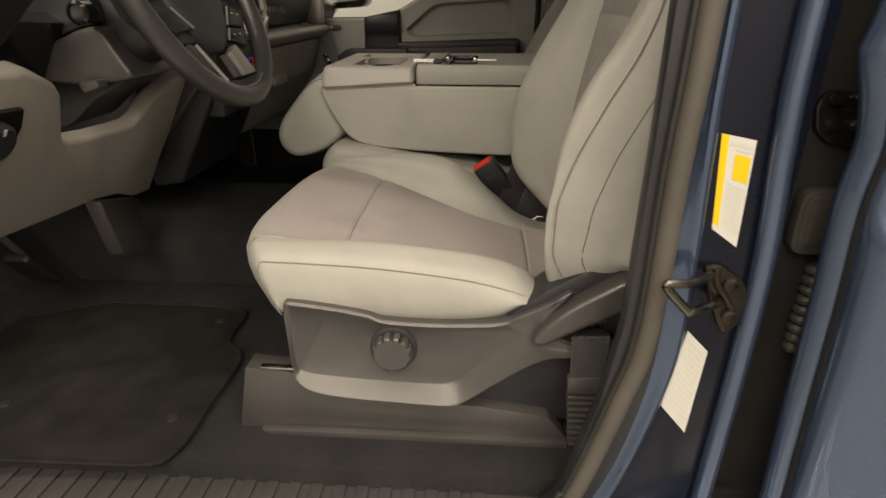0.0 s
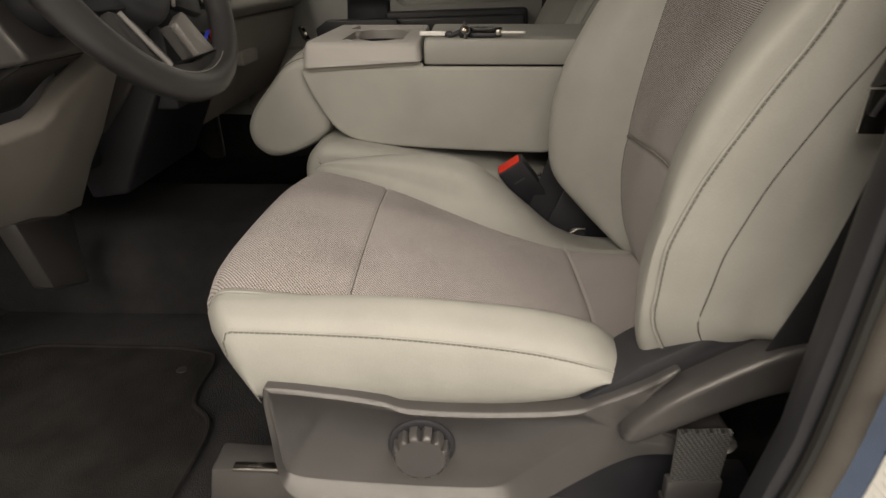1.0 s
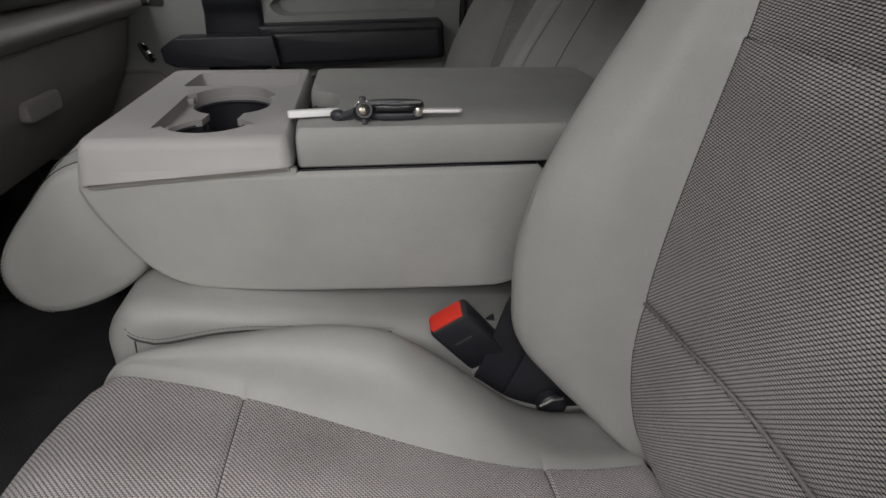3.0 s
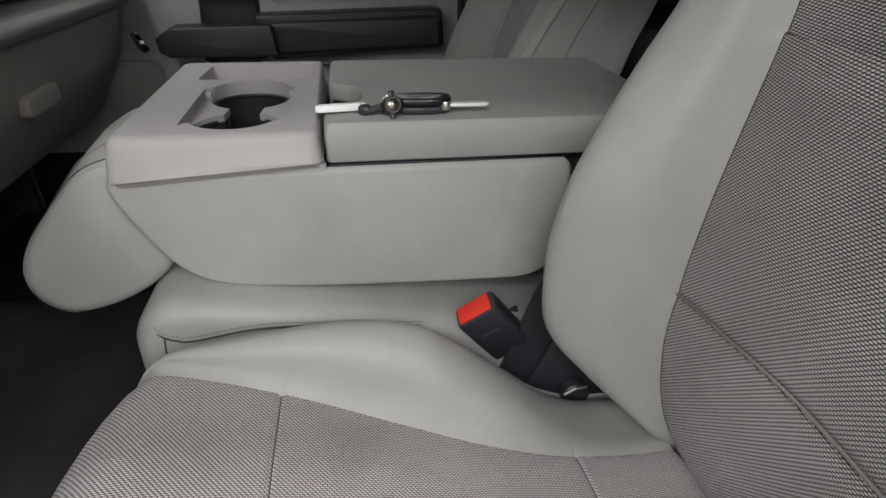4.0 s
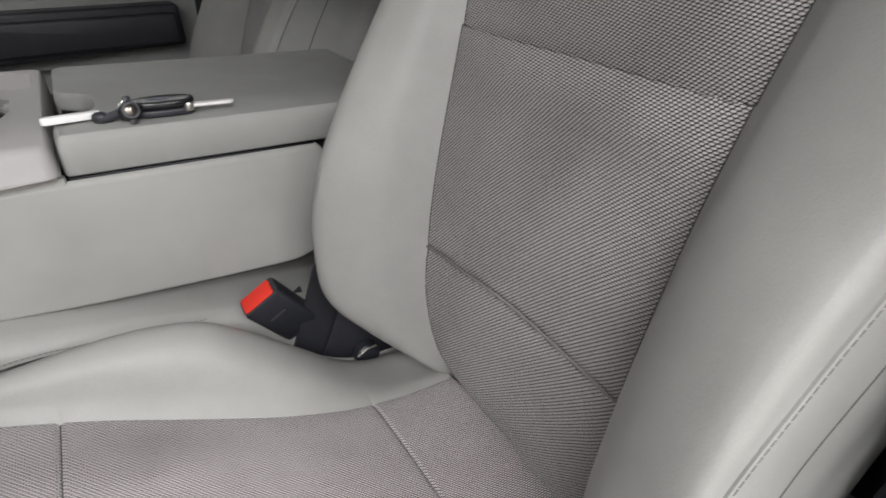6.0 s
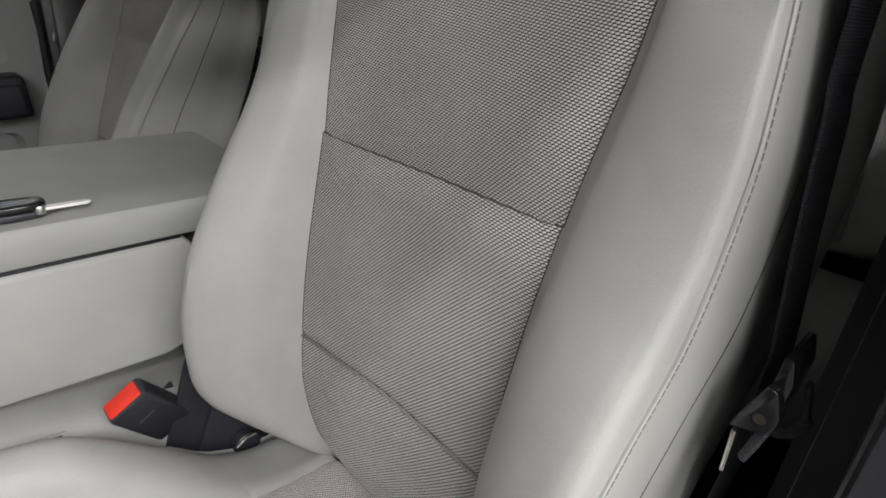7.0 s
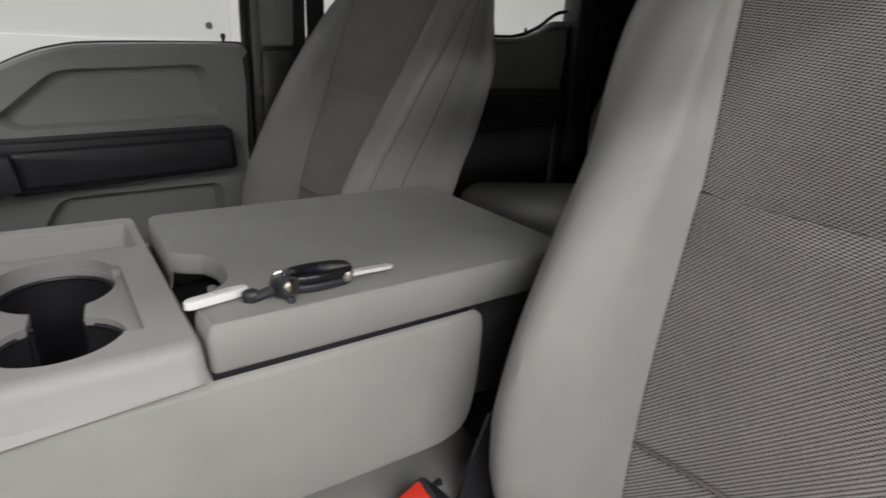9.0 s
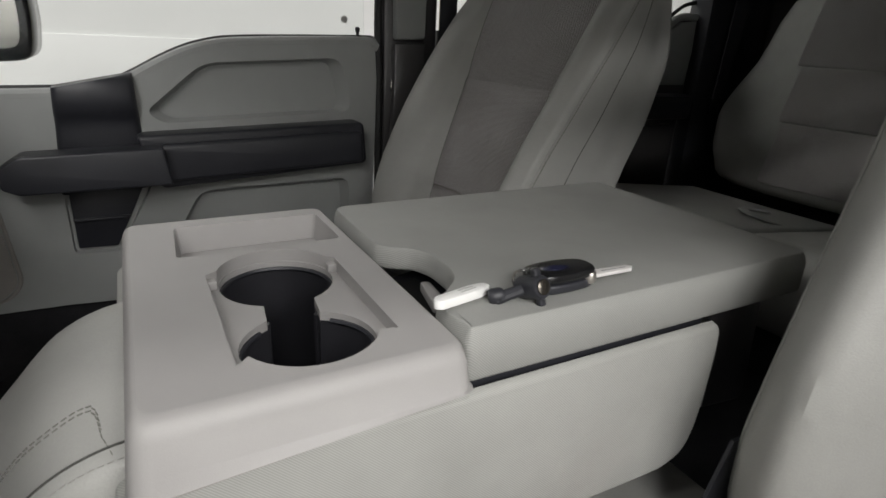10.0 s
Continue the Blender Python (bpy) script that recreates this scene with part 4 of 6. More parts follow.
def build_back(seat, recline, shape, lift=0.0):
    rows = len(ZS) - 1
    turn = pose(0.15, 0, 0.2 + lift) @ pose(0, 0, 0, 0, recline, 0) @ pose(-0.15, 0, -0.2)
    BACK = [[tuple(turn @ Vector(q)) for q in row] for row in shape]
    fold = ZS.index(0.62)
    for a, b in ((0, ZS.index(0.385)), (ZS.index(0.385), fold - 1), (fold, rows)):
        part("back_panel", sheet(BACK, (a, b), (col(-1, 2 * NB), col(1, 2 * NB))), CLOTH_BACK, seat, "taupe woven cloth back panel")
    span = range(col(-1, 2 * NB), col(1, 2 * NB) + 1)
    # Dark strip carries the shadow line of the fold in its colour.
    part("cross_seam", sheet(BACK, (fold - 1, fold), (span[0], span[-1])), SEAMDARK, seat, "cross seam fold, its shadow line put into the colour")
    r = ZS.index(0.385)
    part("welt", tube([tuple(np.array(BACK[r + 1][c]) - (0.0016, 0, 0.002)) for c in span], 0.0015, 8), WELTCLOTH, seat, "raised cloth welt")
    for side in (-1, 1):
        a, b = sorted((col(side, 2 * NB), col(side, 6 * NB)))
        part("back_bolster", sheet(BACK, None, (a, b)), VINYL, seat, "pale grey vinyl bolster")
        a, b = sorted((col(side, 6 * NB), col(side, 7 * NB)))
        part("side_strip", sheet(BACK, None, (a, b)), VINYL, seat, "pale grey vinyl side strip")
        a, b = sorted((col(side, 7 * NB), col(side, 9 * NB)))
        part("side_panel", sheet(BACK, None, (a, b)), VINYL, seat, "pale grey vinyl side panel")
        rr = range(4, rows - 6)
        part("insert_seam", tube(line_on(BACK, col(side, 2 * NB), range(2, rows - 3), (0.0004, 0, 0)), 0.0010, 6), SEAMDARK, seat, "dark seam")
        part("piping", tube(line_on(BACK, col(side, 6 * NB), rr, (-0.0005, side * 0.0008, 0)), 0.0017, 6), VINYL, seat, "pale piping")
        part("stitching", stitches(line_on(BACK, col(side, 6 * NB), rr, (0.0016, side * 0.0022, 0)), 0.0044, 0.0014, 0.0007), SEAMTHREAD, seat, "dark stitching")
        part("side_seam", tube(line_on(BACK, col(side, 7 * NB), rr, (0, side * -0.0003, 0)), 0.0008, 6), SEAMDARK, seat, "dark seam")
    back = bmesh.new()
    V = []
    for r in range(rows + 1):
        V.append([back.verts.new(BACK[r][c]) for c in list(range(col(1, 9 * NB), 2 * NC + 1)) + list(range(0, col(-1, 9 * NB) + 1))])
    for r in range(rows):
        for c in range(len(V[0]) - 1):
            if (Vector(V[r][c].co) - Vector(V[r][c + 1].co)).length > 1e-6:
                back.faces.new((V[r][c], V[r][c + 1], V[r + 1][c + 1], V[r + 1][c]))
    part("rear_panel", back, VINYL, seat)
    for r, nm in ((0, "lower_cap"), (rows, "upper_cap")):
        bm = bmesh.new()
        ring = [bm.verts.new(p) for p in BACK[r]]
        bm.faces.new(ring)
        part(nm, bm, VINYL, seat, smooth=False)


# cushion
XF = mono([0, 0.10, 0.16, 0.20, 0.235, 0.255], [-0.408, -0.402, -0.390, -0.372, -0.345, -0.325])
CW = mono([-0.42, -0.36, -0.205, 0.088, 0.2], [0.205, 0.200, 0.1735, 0.127, 0.125])
ZI = mono([-0.42, -0.36, -0.33, -0.27, -0.205, -0.10, 0.0, 0.089, 0.16, 0.21], [0.300, 0.311, 0.313, 0.306, 0.291, 0.257, 0.225, 0.204, 0.197, 0.197])
ZRI = mono([-0.42, -0.36, -0.284, -0.2, -0.15, -0.111, -0.07, -0.021, 0.035, 0.089, 0.138, 0.21], [0.308, 0.314, 0.327, 0.336, 0.338, 0.335, 0.325, 0.293, 0.246, 0.203, 0.186, 0.182])
ZRO = mono([-0.42, -0.34, -0.20, -0.04, 0.06, 0.10, 0.16, 0.21], [0.303, 0.306, 0.304, 0.287, 0.262, 0.232, 0.205, 0.195])
ZP = mono([-0.42, -0.338, -0.206, -0.038, 0.05, 0.08, 0.12, 0.21], [0.285, 0.286, 0.283, 0.268, 0.249, 0.236, 0.205, 0.19])
ZB = mono([-0.42, -0.30, -0.05, 0.03, 0.075, 0.12, 0.21], [0.205, 0.200, 0.196, 0.206, 0.224, 0.195, 0.18])
WO = mono([-0.42, -0.36, -0.25, -0.10, 0.088, 0.2], [-0.012, -0.006, 0.006, 0.007, 0.0, 0.0])
SO = mono([-0.42, 0.05, 0.085, 0.12, 0.21], [1.0, 1.0, 0.975, 0.90, 0.86])


def cushion_ctrl(x):
    """(s, z) from the outer bottom over the top to the inner bottom."""
    w, zi, so = CW(x), ZI(x), SO(x)
    wo = w + WO(x)
    zl = min(ZB(x), ZRI(x) - 0.04)
    return [(-0.225 * so, ZB(x) - 0.012), (-0.243 * so, ZB(x) + 0.004), (-0.2475 * so, (ZB(x) + ZP(x)) / 2), (-0.2365 * so, ZP(x)), (-0.215 * so, (ZP(x) + 2 * ZRO(x)) / 3 + 0.004), (-(wo * 0.35 + 0.205 * 0.65) * so, ZRO(x) + 0.001), (-wo, zi), (-wo * 0.5, zi + 0.004), (0, zi + 0.005), (w * 0.5, zi + 0.004), (w, zi), (w + (0.215 - w) * 0.46, zi + (ZRI(x) - zi) * 0.74 + 0.002), (0.213, ZRI(x)), (0.240, ZRI(x) - 0.022), (0.2475, (zl + ZRI(x)) / 2), (0.240, zl), (0.22, zl - 0.014)]


def cushion_grid():
    n = 4
    A = [0, 0.004, 0.012, 0.024, 0.04, 0.055, 0.07, 0.085, 0.10, 0.115] + [0.115 + 0.0155 * i for i in range(1, 56)]
    A = [a for a in A if a < 0.968] + [0.985, 1.0]
    a_seam = [(v - XF(0)) / (0.2 - XF(0)) for v in (-0.2085, 0.0885)]
    for v in a_seam:
        A += [v - 0.007, v, v + 0.007]
    A = sorted(A)
    P = []
    for a in A:
        row = []
        xs0 = XF(0) + a * (0.2 - XF(0))
        s_list = [c[0] for c in spline(cushion_ctrl(xs0), n)]
        for k, s in enumerate(s_list):
            x = xs0 + (XF(abs(s)) - XF(0)) * max(0.0, 1 - a / a_seam[0])
            pts = spline(cushion_ctrl(x), n)
            s2, z = pts[k]
            an = 0.125 if k >= 8 * n else 0.08 + 0.045 * (k / n - 6) / 2 if k >= 6 * n else 0.05 + 0.03 * (k / (6 * n)) ** 2
            if a < an:
                t = 1 - a / an
                zb = ZB(x) - 0.004
                z = zb + (z - zb) * math.sqrt(max(0.0, 1 - t**2.3))
            if 6 * n <= k <= 10 * n:
                for sv in a_seam:
                    z -= 0.0035 * max(0, 1 - abs(a - sv) / 0.006)
            if k in (6 * n, 10 * n):
                z -= 0.003
            if k == 3 * n:
                z -= 0.001
            if a < 0.3:
                low = min(max((ZP(x) - z) / (ZP(x) - ZB(x)), 0), 1.1)
                x += 0.034 * low**1.3 * max(0.0, 1 - a / 0.3)
            row.append((x, s2, z))
        P.append(row)
    return A, a_seam, P


CA, CSEAM, CUSH = cushion_grid()


def build_cushion(seat):
    n, rows = 4, len(CA) - 1
    front = CA.index(0.024)
    part("cushion_front", sheet(CUSH, (0, front), (6 * n, 10 * n)), VINYL, seat, "pale grey vinyl cushion front")
    cuts = [front] + [CA.index(v) for v in CSEAM] + [rows]
    for a, b in zip(cuts, cuts[1:]):
        part("cushion_panel", sheet(CUSH, (a, b), (6 * n, 10 * n)), CLOTH_CUSHION, seat, "taupe woven cloth cushion panel")
    for a, b in ((3 * n, 6 * n), (10 * n, 13 * n)):
        part("cushion_bolster", sheet(CUSH, None, (a, b)), VINYL, seat, "pale grey vinyl bolster")
    for a, b in ((0, 3 * n), (13 * n, 16 * n)):
        part("cushion_side", sheet(CUSH, None, (a, b)), VINYL, seat, "pale grey vinyl cushion side")
    rr = [r for r in range(2, rows) if CUSH[r][3 * n][0] < 0.085]
    part("piping", tube(line_on(CUSH, 3 * n, rr, (0, -0.0006, 0.0002)), 0.0012, 6), VINYL, seat, "pale piping")
    part("stitching", stitches(line_on(CUSH, 3 * n, rr, (0, -0.0014, -0.0016)), 0.0042, 0.0014, 0.0006), SEAMTHREAD, seat, "dark stitching")
    for c in (6 * n, 10 * n):
        part("insert_seam", tube(line_on(CUSH, c, range(front, rows), (0, 0, -0.0003)), 0.0006, 6), SEAMTHREAD, seat, "dark seam")
    for sv in CSEAM:
        r = CA.index(sv)
        part("cross_seam", tube([CUSH[r][c] for c in range(6 * n, 10 * n + 1)], 0.0008, 6), SEAMDARK, seat, "dark cross seam")
    bm = bmesh.new()
    bm.faces.new([bm.verts.new(CUSH[r][0]) for r in range(rows + 1)] + [bm.verts.new(CUSH[r][-1]) for r in range(rows, -1, -1)])
    part("cushion_underside", bm, BLACK, seat, smooth=False)


def build_base(seat):
    """Plastic valance, knob, recliner cover and track skirt, on the outer side."""
    y = -Y0
    rim = [(-0.290, 0.222, 0.711), (-0.290, 0.164, 0.706), (-0.288, 0.104, 0.700), (-0.279, 0.078, 0.694), (-0.254, 0.062, 0.688), (-0.199, 0.054, 0.685), (-0.126, 0.050, 0.684), (-0.062, 0.047, 0.684), (-0.032, 0.049, 0.685), (-0.008, 0.062, 0.690), (0.045, 0.104, 0.700), (0.092, 0.136, 0.706), (0.126, 0.147, 0.708), (0.200, 0.150, 0.704), (0.202, 0.174, 0.704), (0.141, 0.176, 0.708), (0.104, 0.206, 0.712), (0.135, 0.260, 0.713), (0.102, 0.240, 0.713), (0.063, 0.219, 0.713), (0.030, 0.206, 0.713), (-0.061, 0.201, 0.713), (-0.138, 0.204, 0.713), (-0.163, 0.213, 0.713), (-0.205, 0.221, 0.713), (-0.275, 0.229, 0.712)]
    fold = [(-0.284, 0.217), (-0.282, 0.164), (-0.280, 0.116), (-0.268, 0.105), (-0.245, 0.101), (-0.199, 0.097), (-0.126, 0.093), (-0.062, 0.092), (-0.037, 0.097), (-0.017, 0.114), (0.030, 0.157), (0.070, 0.185), (0.112, 0.166), (0.193, 0.160), (0.195, 0.168), (0.138, 0.172), (0.098, 0.204), (0.118, 0.244), (0.092, 0.229), (0.058, 0.212), (0.026, 0.199), (-0.061, 0.194), (-0.136, 0.197), (-0.161, 0.206), (-0.203, 0.214), (-0.272, 0.222)]

    def seen_at(u, v, d):
        """The place on the line from the door opening to (u, v) on the side plane, at another depth."""
        return (u * d / 0.711, d, 0.64 - (0.64 - v) * d / 0.711)

    outer = spline([seen_at(*q) for q in rim], 4, True)
    inner = spline([seen_at(u, v, 0.7105) for u, v in fold], 4, True)
    bm = bmesh.new()
    rings = []
    for k, push in ((0.0, 0.0), (0.06, -0.0004), (0.14, -0.0008), (0.90, 0.0), (0.97, 0.0006), (1.0, 0.003)):
        rings.append([bm.verts.new((a[0] + (b[0] - a[0]) * k, a[1] + (b[1] - a[1]) * (k if k > 0.2 else k * 0.6) + push + y, a[2] + (b[2] - a[2]) * k)) for a, b in zip(inner, outer)])
    rings.append([bm.verts.new((b[0] * 0.997, b[1] + 0.012 + y, b[2])) for b in outer])
    rings.append([bm.verts.new((b[0] * 0.99, 0.750 + y, b[2])) for b in outer])
    bm.faces.new(rings[0])
    for A, B in zip(rings, rings[1:]):
        for k in range(len(A)):
            bm.faces.new((A[k], A[(k + 1) % len(A)], B[(k + 1) % len(A)], B[k]))
    part("valance", bm, CHAR, seat, "charcoal plastic seat valance", angle=50)
    arm = [(0.082, 0.190), (0.094, 0.180), (0.115, 0.190), (0.16, 0.216), (0.215, 0.244), (0.27, 0.258), (0.33, 0.262), (0.33, 0.318), (0.27, 0.312), (0.215, 0.296), (0.16, 0.264), (0.115, 0.230)]
    part("recliner_cover", prism([tuple(q) for q in spline(arm, 3, True)], "y", 0.690 + y, 0.735 + y, 0.012, 4), CHAR, seat, "charcoal recliner cover", angle=40)
    up = [(0.04, 0.205), (0.10, 0.210), (0.17, 0.262), (0.27, 0.312), (0.27, 0.34), (0.17, 0.300), (0.10, 0.256)]
    part("hinge_cover", prism(up, "y", 0.722 + y, 0.79 + y, 0.006), BLACK, seat)
    low = [(-0.20, 0.10), (0.17, 0.13), (0.19, 0.0), (-0.22, 0.03)]
    part("frame_plate", prism(low, "y", 0.745 + y, 0.78 + y, 0.004), BLACK, seat)
    skirt = [(-0.372, 0.098), (-0.30, 0.094), (-0.21, 0.052), (0.02, 0.040), (0.119, 0.026), (0.150, -0.012), (0.150, -0.03), (-0.398, -0.03)]
    part("track_skirt", prism(skirt, "y", 0.722 + y, 0.765 + y, 0.004), CHAR, seat, "charcoal seat track skirt")
    part("skirt_lip", prism([(-0.355, -0.014), (0.152, -0.010), (0.152, -0.030), (-0.335, -0.032)], "y", 0.706 + y, 0.726 + y, 0.004), CHAR, seat)
    part("track", block(-0.36, -0.27, 0.735 + y, 0.76 + y, 0.088, 0.097, 0.002), CHAR, seat, "seat track end")
    part("track_edge", block(-0.345, -0.285, 0.719 + y, 0.730 + y, 0.0985, 0.103, 0.001), CHROME, seat, "bright steel track edge")
    part("seat_pan", block(-0.30, 0.20, -0.19, 0.19, 0.05, 0.175, 0.01), BLACK, seat)
    for yy in (-0.20, 0.17):
        part("track_rail", block(-0.36, 0.28, yy, yy + 0.03, -0.022, 0.05, 0.004), BLACK, seat)
    bm = bmesh.new()
    sides, rings = 96, []
    for r, h in ((0.0305, 0.004), (0.0305, 0.016), (0.0285, 0.0205), (0.026, 0.0215), (0.0, 0.0195)):
        ring = []
        for k in range(sides):
            a = 2 * math.pi * k / sides
            scal = 1 - 0.22 * max(0, math.cos(12 * a)) ** 2 if r > 0.027 else 1
            ring.append(bm.verts.new((-0.125 + r * scal * math.cos(a), 0.710 + y - h, 0.156 + r * scal * math.sin(a))) if r else None)
        rings.append(ring)
    for A, B in zip(rings[:-2], rings[1:-1]):
        for k in range(sides):
            bm.faces.new((A[k], A[(k + 1) % sides], B[(k + 1) % sides], B[k]))
    bm.faces.new(rings[-2])
    part("lumbar_knob", bm, CHAR, seat, "scalloped charcoal adjusting knob", angle=50)
    part("knob_ring", lathe([(0.0365, -0.004), (0.0362, 0.003), (0.0345, 0.004), (0.030, 0.004)], pose(-0.125, 0.711 + y, 0.156, 90), 40), BLACK, seat)
    strap = [(0.138, 0.196), (0.192, 0.198), (0.192, 0.128), (0.142, 0.126)]
    part("anchor_strap", prism(strap, "y", 0.693 + y, 0.699 + y, 0.001), STRAP, seat, "black belt webbing loop")
    part("anchor_clip", prism([(0.137, 0.128), (0.196, 0.130), (0.196, 0.100), (0.139, 0.098)], "y", 0.690 + y, 0.704 + y, 0.003), CHAR, seat)
    for i in range(9):
        z = 0.092 - i * 0.0115
        part("sleeve_rib", block(0.140 + i * 0.0012, 0.196 - i * 0.0028, 0.694 + y, 0.712 + y, z - 0.0065, z, 0.002), CHAR, seat)
    part("sleeve", prism([(0.144, 0.098), (0.190, 0.098), (0.172, -0.02), (0.156, -0.02)], "y", 0.700 + y, 0.716 + y, 0.002), BLACK, seat)


def seat_thing(x, y, mirror, label, recline=0):
    seat = thing("front_seat", x, y, 0.0, label, "car seat", "front bucket seats")
    build_back(seat, recline, SEATBACK_FLAT if mirror else SEATBACK, 0.018 if mirror else 0.0)
    build_cushion(seat)
    build_base(seat)
    if mirror:
        seat.scale = (1, -1, 1)
    return seat


seat_thing(0.0, Y0, False, "pale grey vinyl and taupe woven cloth driver's seat on charcoal base")
seat_thing(0.012, 1.914, True, "pale grey vinyl and taupe woven cloth passenger seat beside the console", 9.5)

# belt buckle between seat and console
bk = thing("belt_buckle", 0.03, 1.235, 0.27, "black seat belt buckle with red release button", "seat belt buckle")
bk.matrix_world = pose(0.004, 1.236, 0.303, 14, -36, -8)
part("housing", prism(rounded([(-0.026, -0.015), (0.026, -0.015), (0.026, 0.015), (-0.026, 0.015)], 0.006), "z", -0.088, 0.0, 0.004), BLACK, bk)
part("release_button", prism(rounded([(-0.0225, -0.0115), (0.020, -0.0115), (0.020, 0.0115), (-0.0225, 0.0115)], 0.003), "z", -0.004, 0.0025, 0.0015), RED, bk, "red release button")
part("stalk", prism(rounded([(-0.018, -0.009), (0.018, -0.009), (0.018, 0.009), (-0.018, 0.009)], 0.004), "z", -0.20, -0.087, 0.003), CHAR, bk)
part("housing_line", prism([(-0.012, -0.0156), (0.010, -0.0156), (0.010, -0.0150), (-0.012, -0.0150)], "z", -0.034, -0.031), CHAR, bk, smooth=False)

bk2 = thing("belt_anchor", 0.09, 1.222, 0.25, "black lap belt webbing with an added black plate for the gap's shade", "seat belt")
part("webbing", prism([(-0.037, 0.0), (-0.017, 0.068), (0.004, 0.125), (0.05, 0.125), (0.03, 0.0), (0.02, -0.10), (-0.07, -0.10)], "y", 0.0105, 0.0140), BLACK, bk2)
# Added black plate: shade between buckle and seat back put into colour.
part("gap_plate", prism([(-0.020, -0.08), (0.010, 0.0), (0.05, 0.06), (0.12, -0.06), (0.10, -0.20), (-0.06, -0.18)], "y", 0.003, 0.0095, 0.002), BLACK, bk2)
part("recliner_stub", lathe([(0.014, -0.010), (0.019, -0.006), (0.019, 0.006), (0.014, 0.010)], pose(0.045, -0.006, -0.078, 90, 0, 0), 20), BLACK, bk2)
part("clip", prism(rounded([(-0.042, 0.012), (-0.022, 0.026), (-0.020, 0.012), (-0.040, 0.0)], 0.003), "y", 0.048, 0.053, 0.001), BLACK, bk2)
part("bright_pin", tube([(0.028, -0.016, -0.070), (0.042, -0.017, -0.060), (0.056, -0.016, -0.060)], 0.0016, 8), STEEL, bk2, "small bright metal pin")

# driver's shoulder belt and tongue
db = thing("shoulder_belt", 0.30, 0.715, 0.7, "black shoulder belt webbing with latch tongue hanging by the pillar", "seat belt")
path = spline([(0.265, 0.715, 1.12), (0.262, 0.706, 0.78), (0.262, 0.7002, 0.714), (0.262, 0.6915, 0.636), (0.261, 0.6830, 0.571), (0.260, 0.682, 0.52), (0.255, 0.686, 0.45), (0.245, 0.692, 0.37), (0.232, 0.70, 0.30), (0.222, 0.708, 0.24)], 6)
strip = [[(q[0] - 0.025, q[1] + 0.002, q[2] + 0.004), (q[0] - 0.023, q[1] + 0.0005, q[2] + 0.004), (q[0] + 0.023, q[1] - 0.0015, q[2] - 0.004), (q[0] + 0.025, q[1] - 0.002, q[2] - 0.004)] for q in path]
bm = sheet(strip)
bmesh.ops.solidify(bm, geom=bm.faces[:], thickness=0.0022)
place(part("webbing", bm, WEB, None), db)
plate_o = rounded([(0.688, 0.5385), (0.682, 0.557), (0.676, 0.5745), (0.670, 0.574), (0.664, 0.557), (0.666, 0.546), (0.678, 0.541)], 0.003)
place(part("tongue", prism(plate_o, "x", 0.209, 0.219, 0.0025, 3), GLOSSBLACK, None, "black latch tongue"), db)
place(part("tongue_eye", lathe([(0.0040, 0.0), (0.0034, 0.0012), (0.0022, 0.0012)], pose(0.2092, 0.674, 0.5530, 0, -90, 0), 16), STRIKER, None, "small metal eye"), db)
slide = rounded([(0.675, 0.591), (0.670, 0.591), (0.666, 0.576), (0.667, 0.552), (0.676, 0.563)], 0.003)
place(part("tongue_slot", prism(slide, "x", 0.220, 0.266, 0.002), GLOSSBLACK, None, "black slot piece round the webbing"), db)
place(part("webbing_fold", tube(spline([(0.250, 0.662, 0.566), (0.250, 0.658, 0.550), (0.249, 0.656, 0.539), (0.242, 0.661, 0.532), (0.234, 0.667, 0.532), (0.224, 0.671, 0.538)], 5), 0.0042, 8, 0.5), WEB, None, "folded webbing"), db)
place(part("webbing_tail", tube([(0.216, 0.670, 0.545), (0.212, 0.672, 0.533), (0.210, 0.675, 0.521)], 0.0040, 8, 0.6), WEB, None, "folded webbing"), db)
place(part("tongue_blade", prism([(0.6848, 0.538), (0.6820, 0.538), (0.6810, 0.506), (0.6836, 0.506)], "x", 0.207, 0.230, 0.0006), CHROME, None, "bright steel tongue blade"), db)

# ---- folded middle seat with console ----
mc = thing("middle_cushion", -0.1, 1.457, 0.0, "pale grey vinyl middle seat cushion under the console", "seat cushion")
prof = rounded([(-0.374, 0.20), (-0.372, 0.300), (-0.345, 0.336), (-0.29, 0.334), (-0.22, 0.322), (0.18, 0.246), (0.18, 0.12), (-0.35, 0.12)], 0.035, 5)
prof = [(u + 0.1, v) for u, v in prof]
part("pad", prism(prof, "y", 1.238 - 1.457, 1.69 - 1.457, 0.028, 5), VINYL, mc)
seam_path = spline([(-0.244, -0.2165, 0.306), (-0.236, -0.2190, 0.2985), (-0.224, -0.2196, 0.2935), (-0.205, -0.2196, 0.291), (-0.12, -0.2196, 0.300), (0.04, -0.2196, 0.285)], 6)
part("seam", tube(seam_path, 0.0013, 6, up=(0, 1, 0)), SEAMDARK, mc, "dark seam")
part("stitching", stitches([(q[0], q[1] - 0.0006, q[2] + 0.006) for q in seam_path]), SEAMTHREAD, mc, "dark stitching")
part("corner_seam", tube([(-0.236, -0.2195, 0.296), (-0.239, -0.2195, 0.262), (-0.240, -0.2195, 0.20)], 0.001, 6, up=(0, 1, 0)), SEAMDARK, mc, "dark seam")
part("pedestal", block(-0.22, 0.30, -0.20, 0.20, -0.02, 0.13, 0.01), BLACK, mc)

cs = thing("centre_console", -0.1, 1.457, 0.3, "pale grey folded middle seatback console with cup holders", "console")


def on_cs(name, bm, material, label="", angle=35):
    return place(part(name, bm, material, None, label, True, angle), cs)


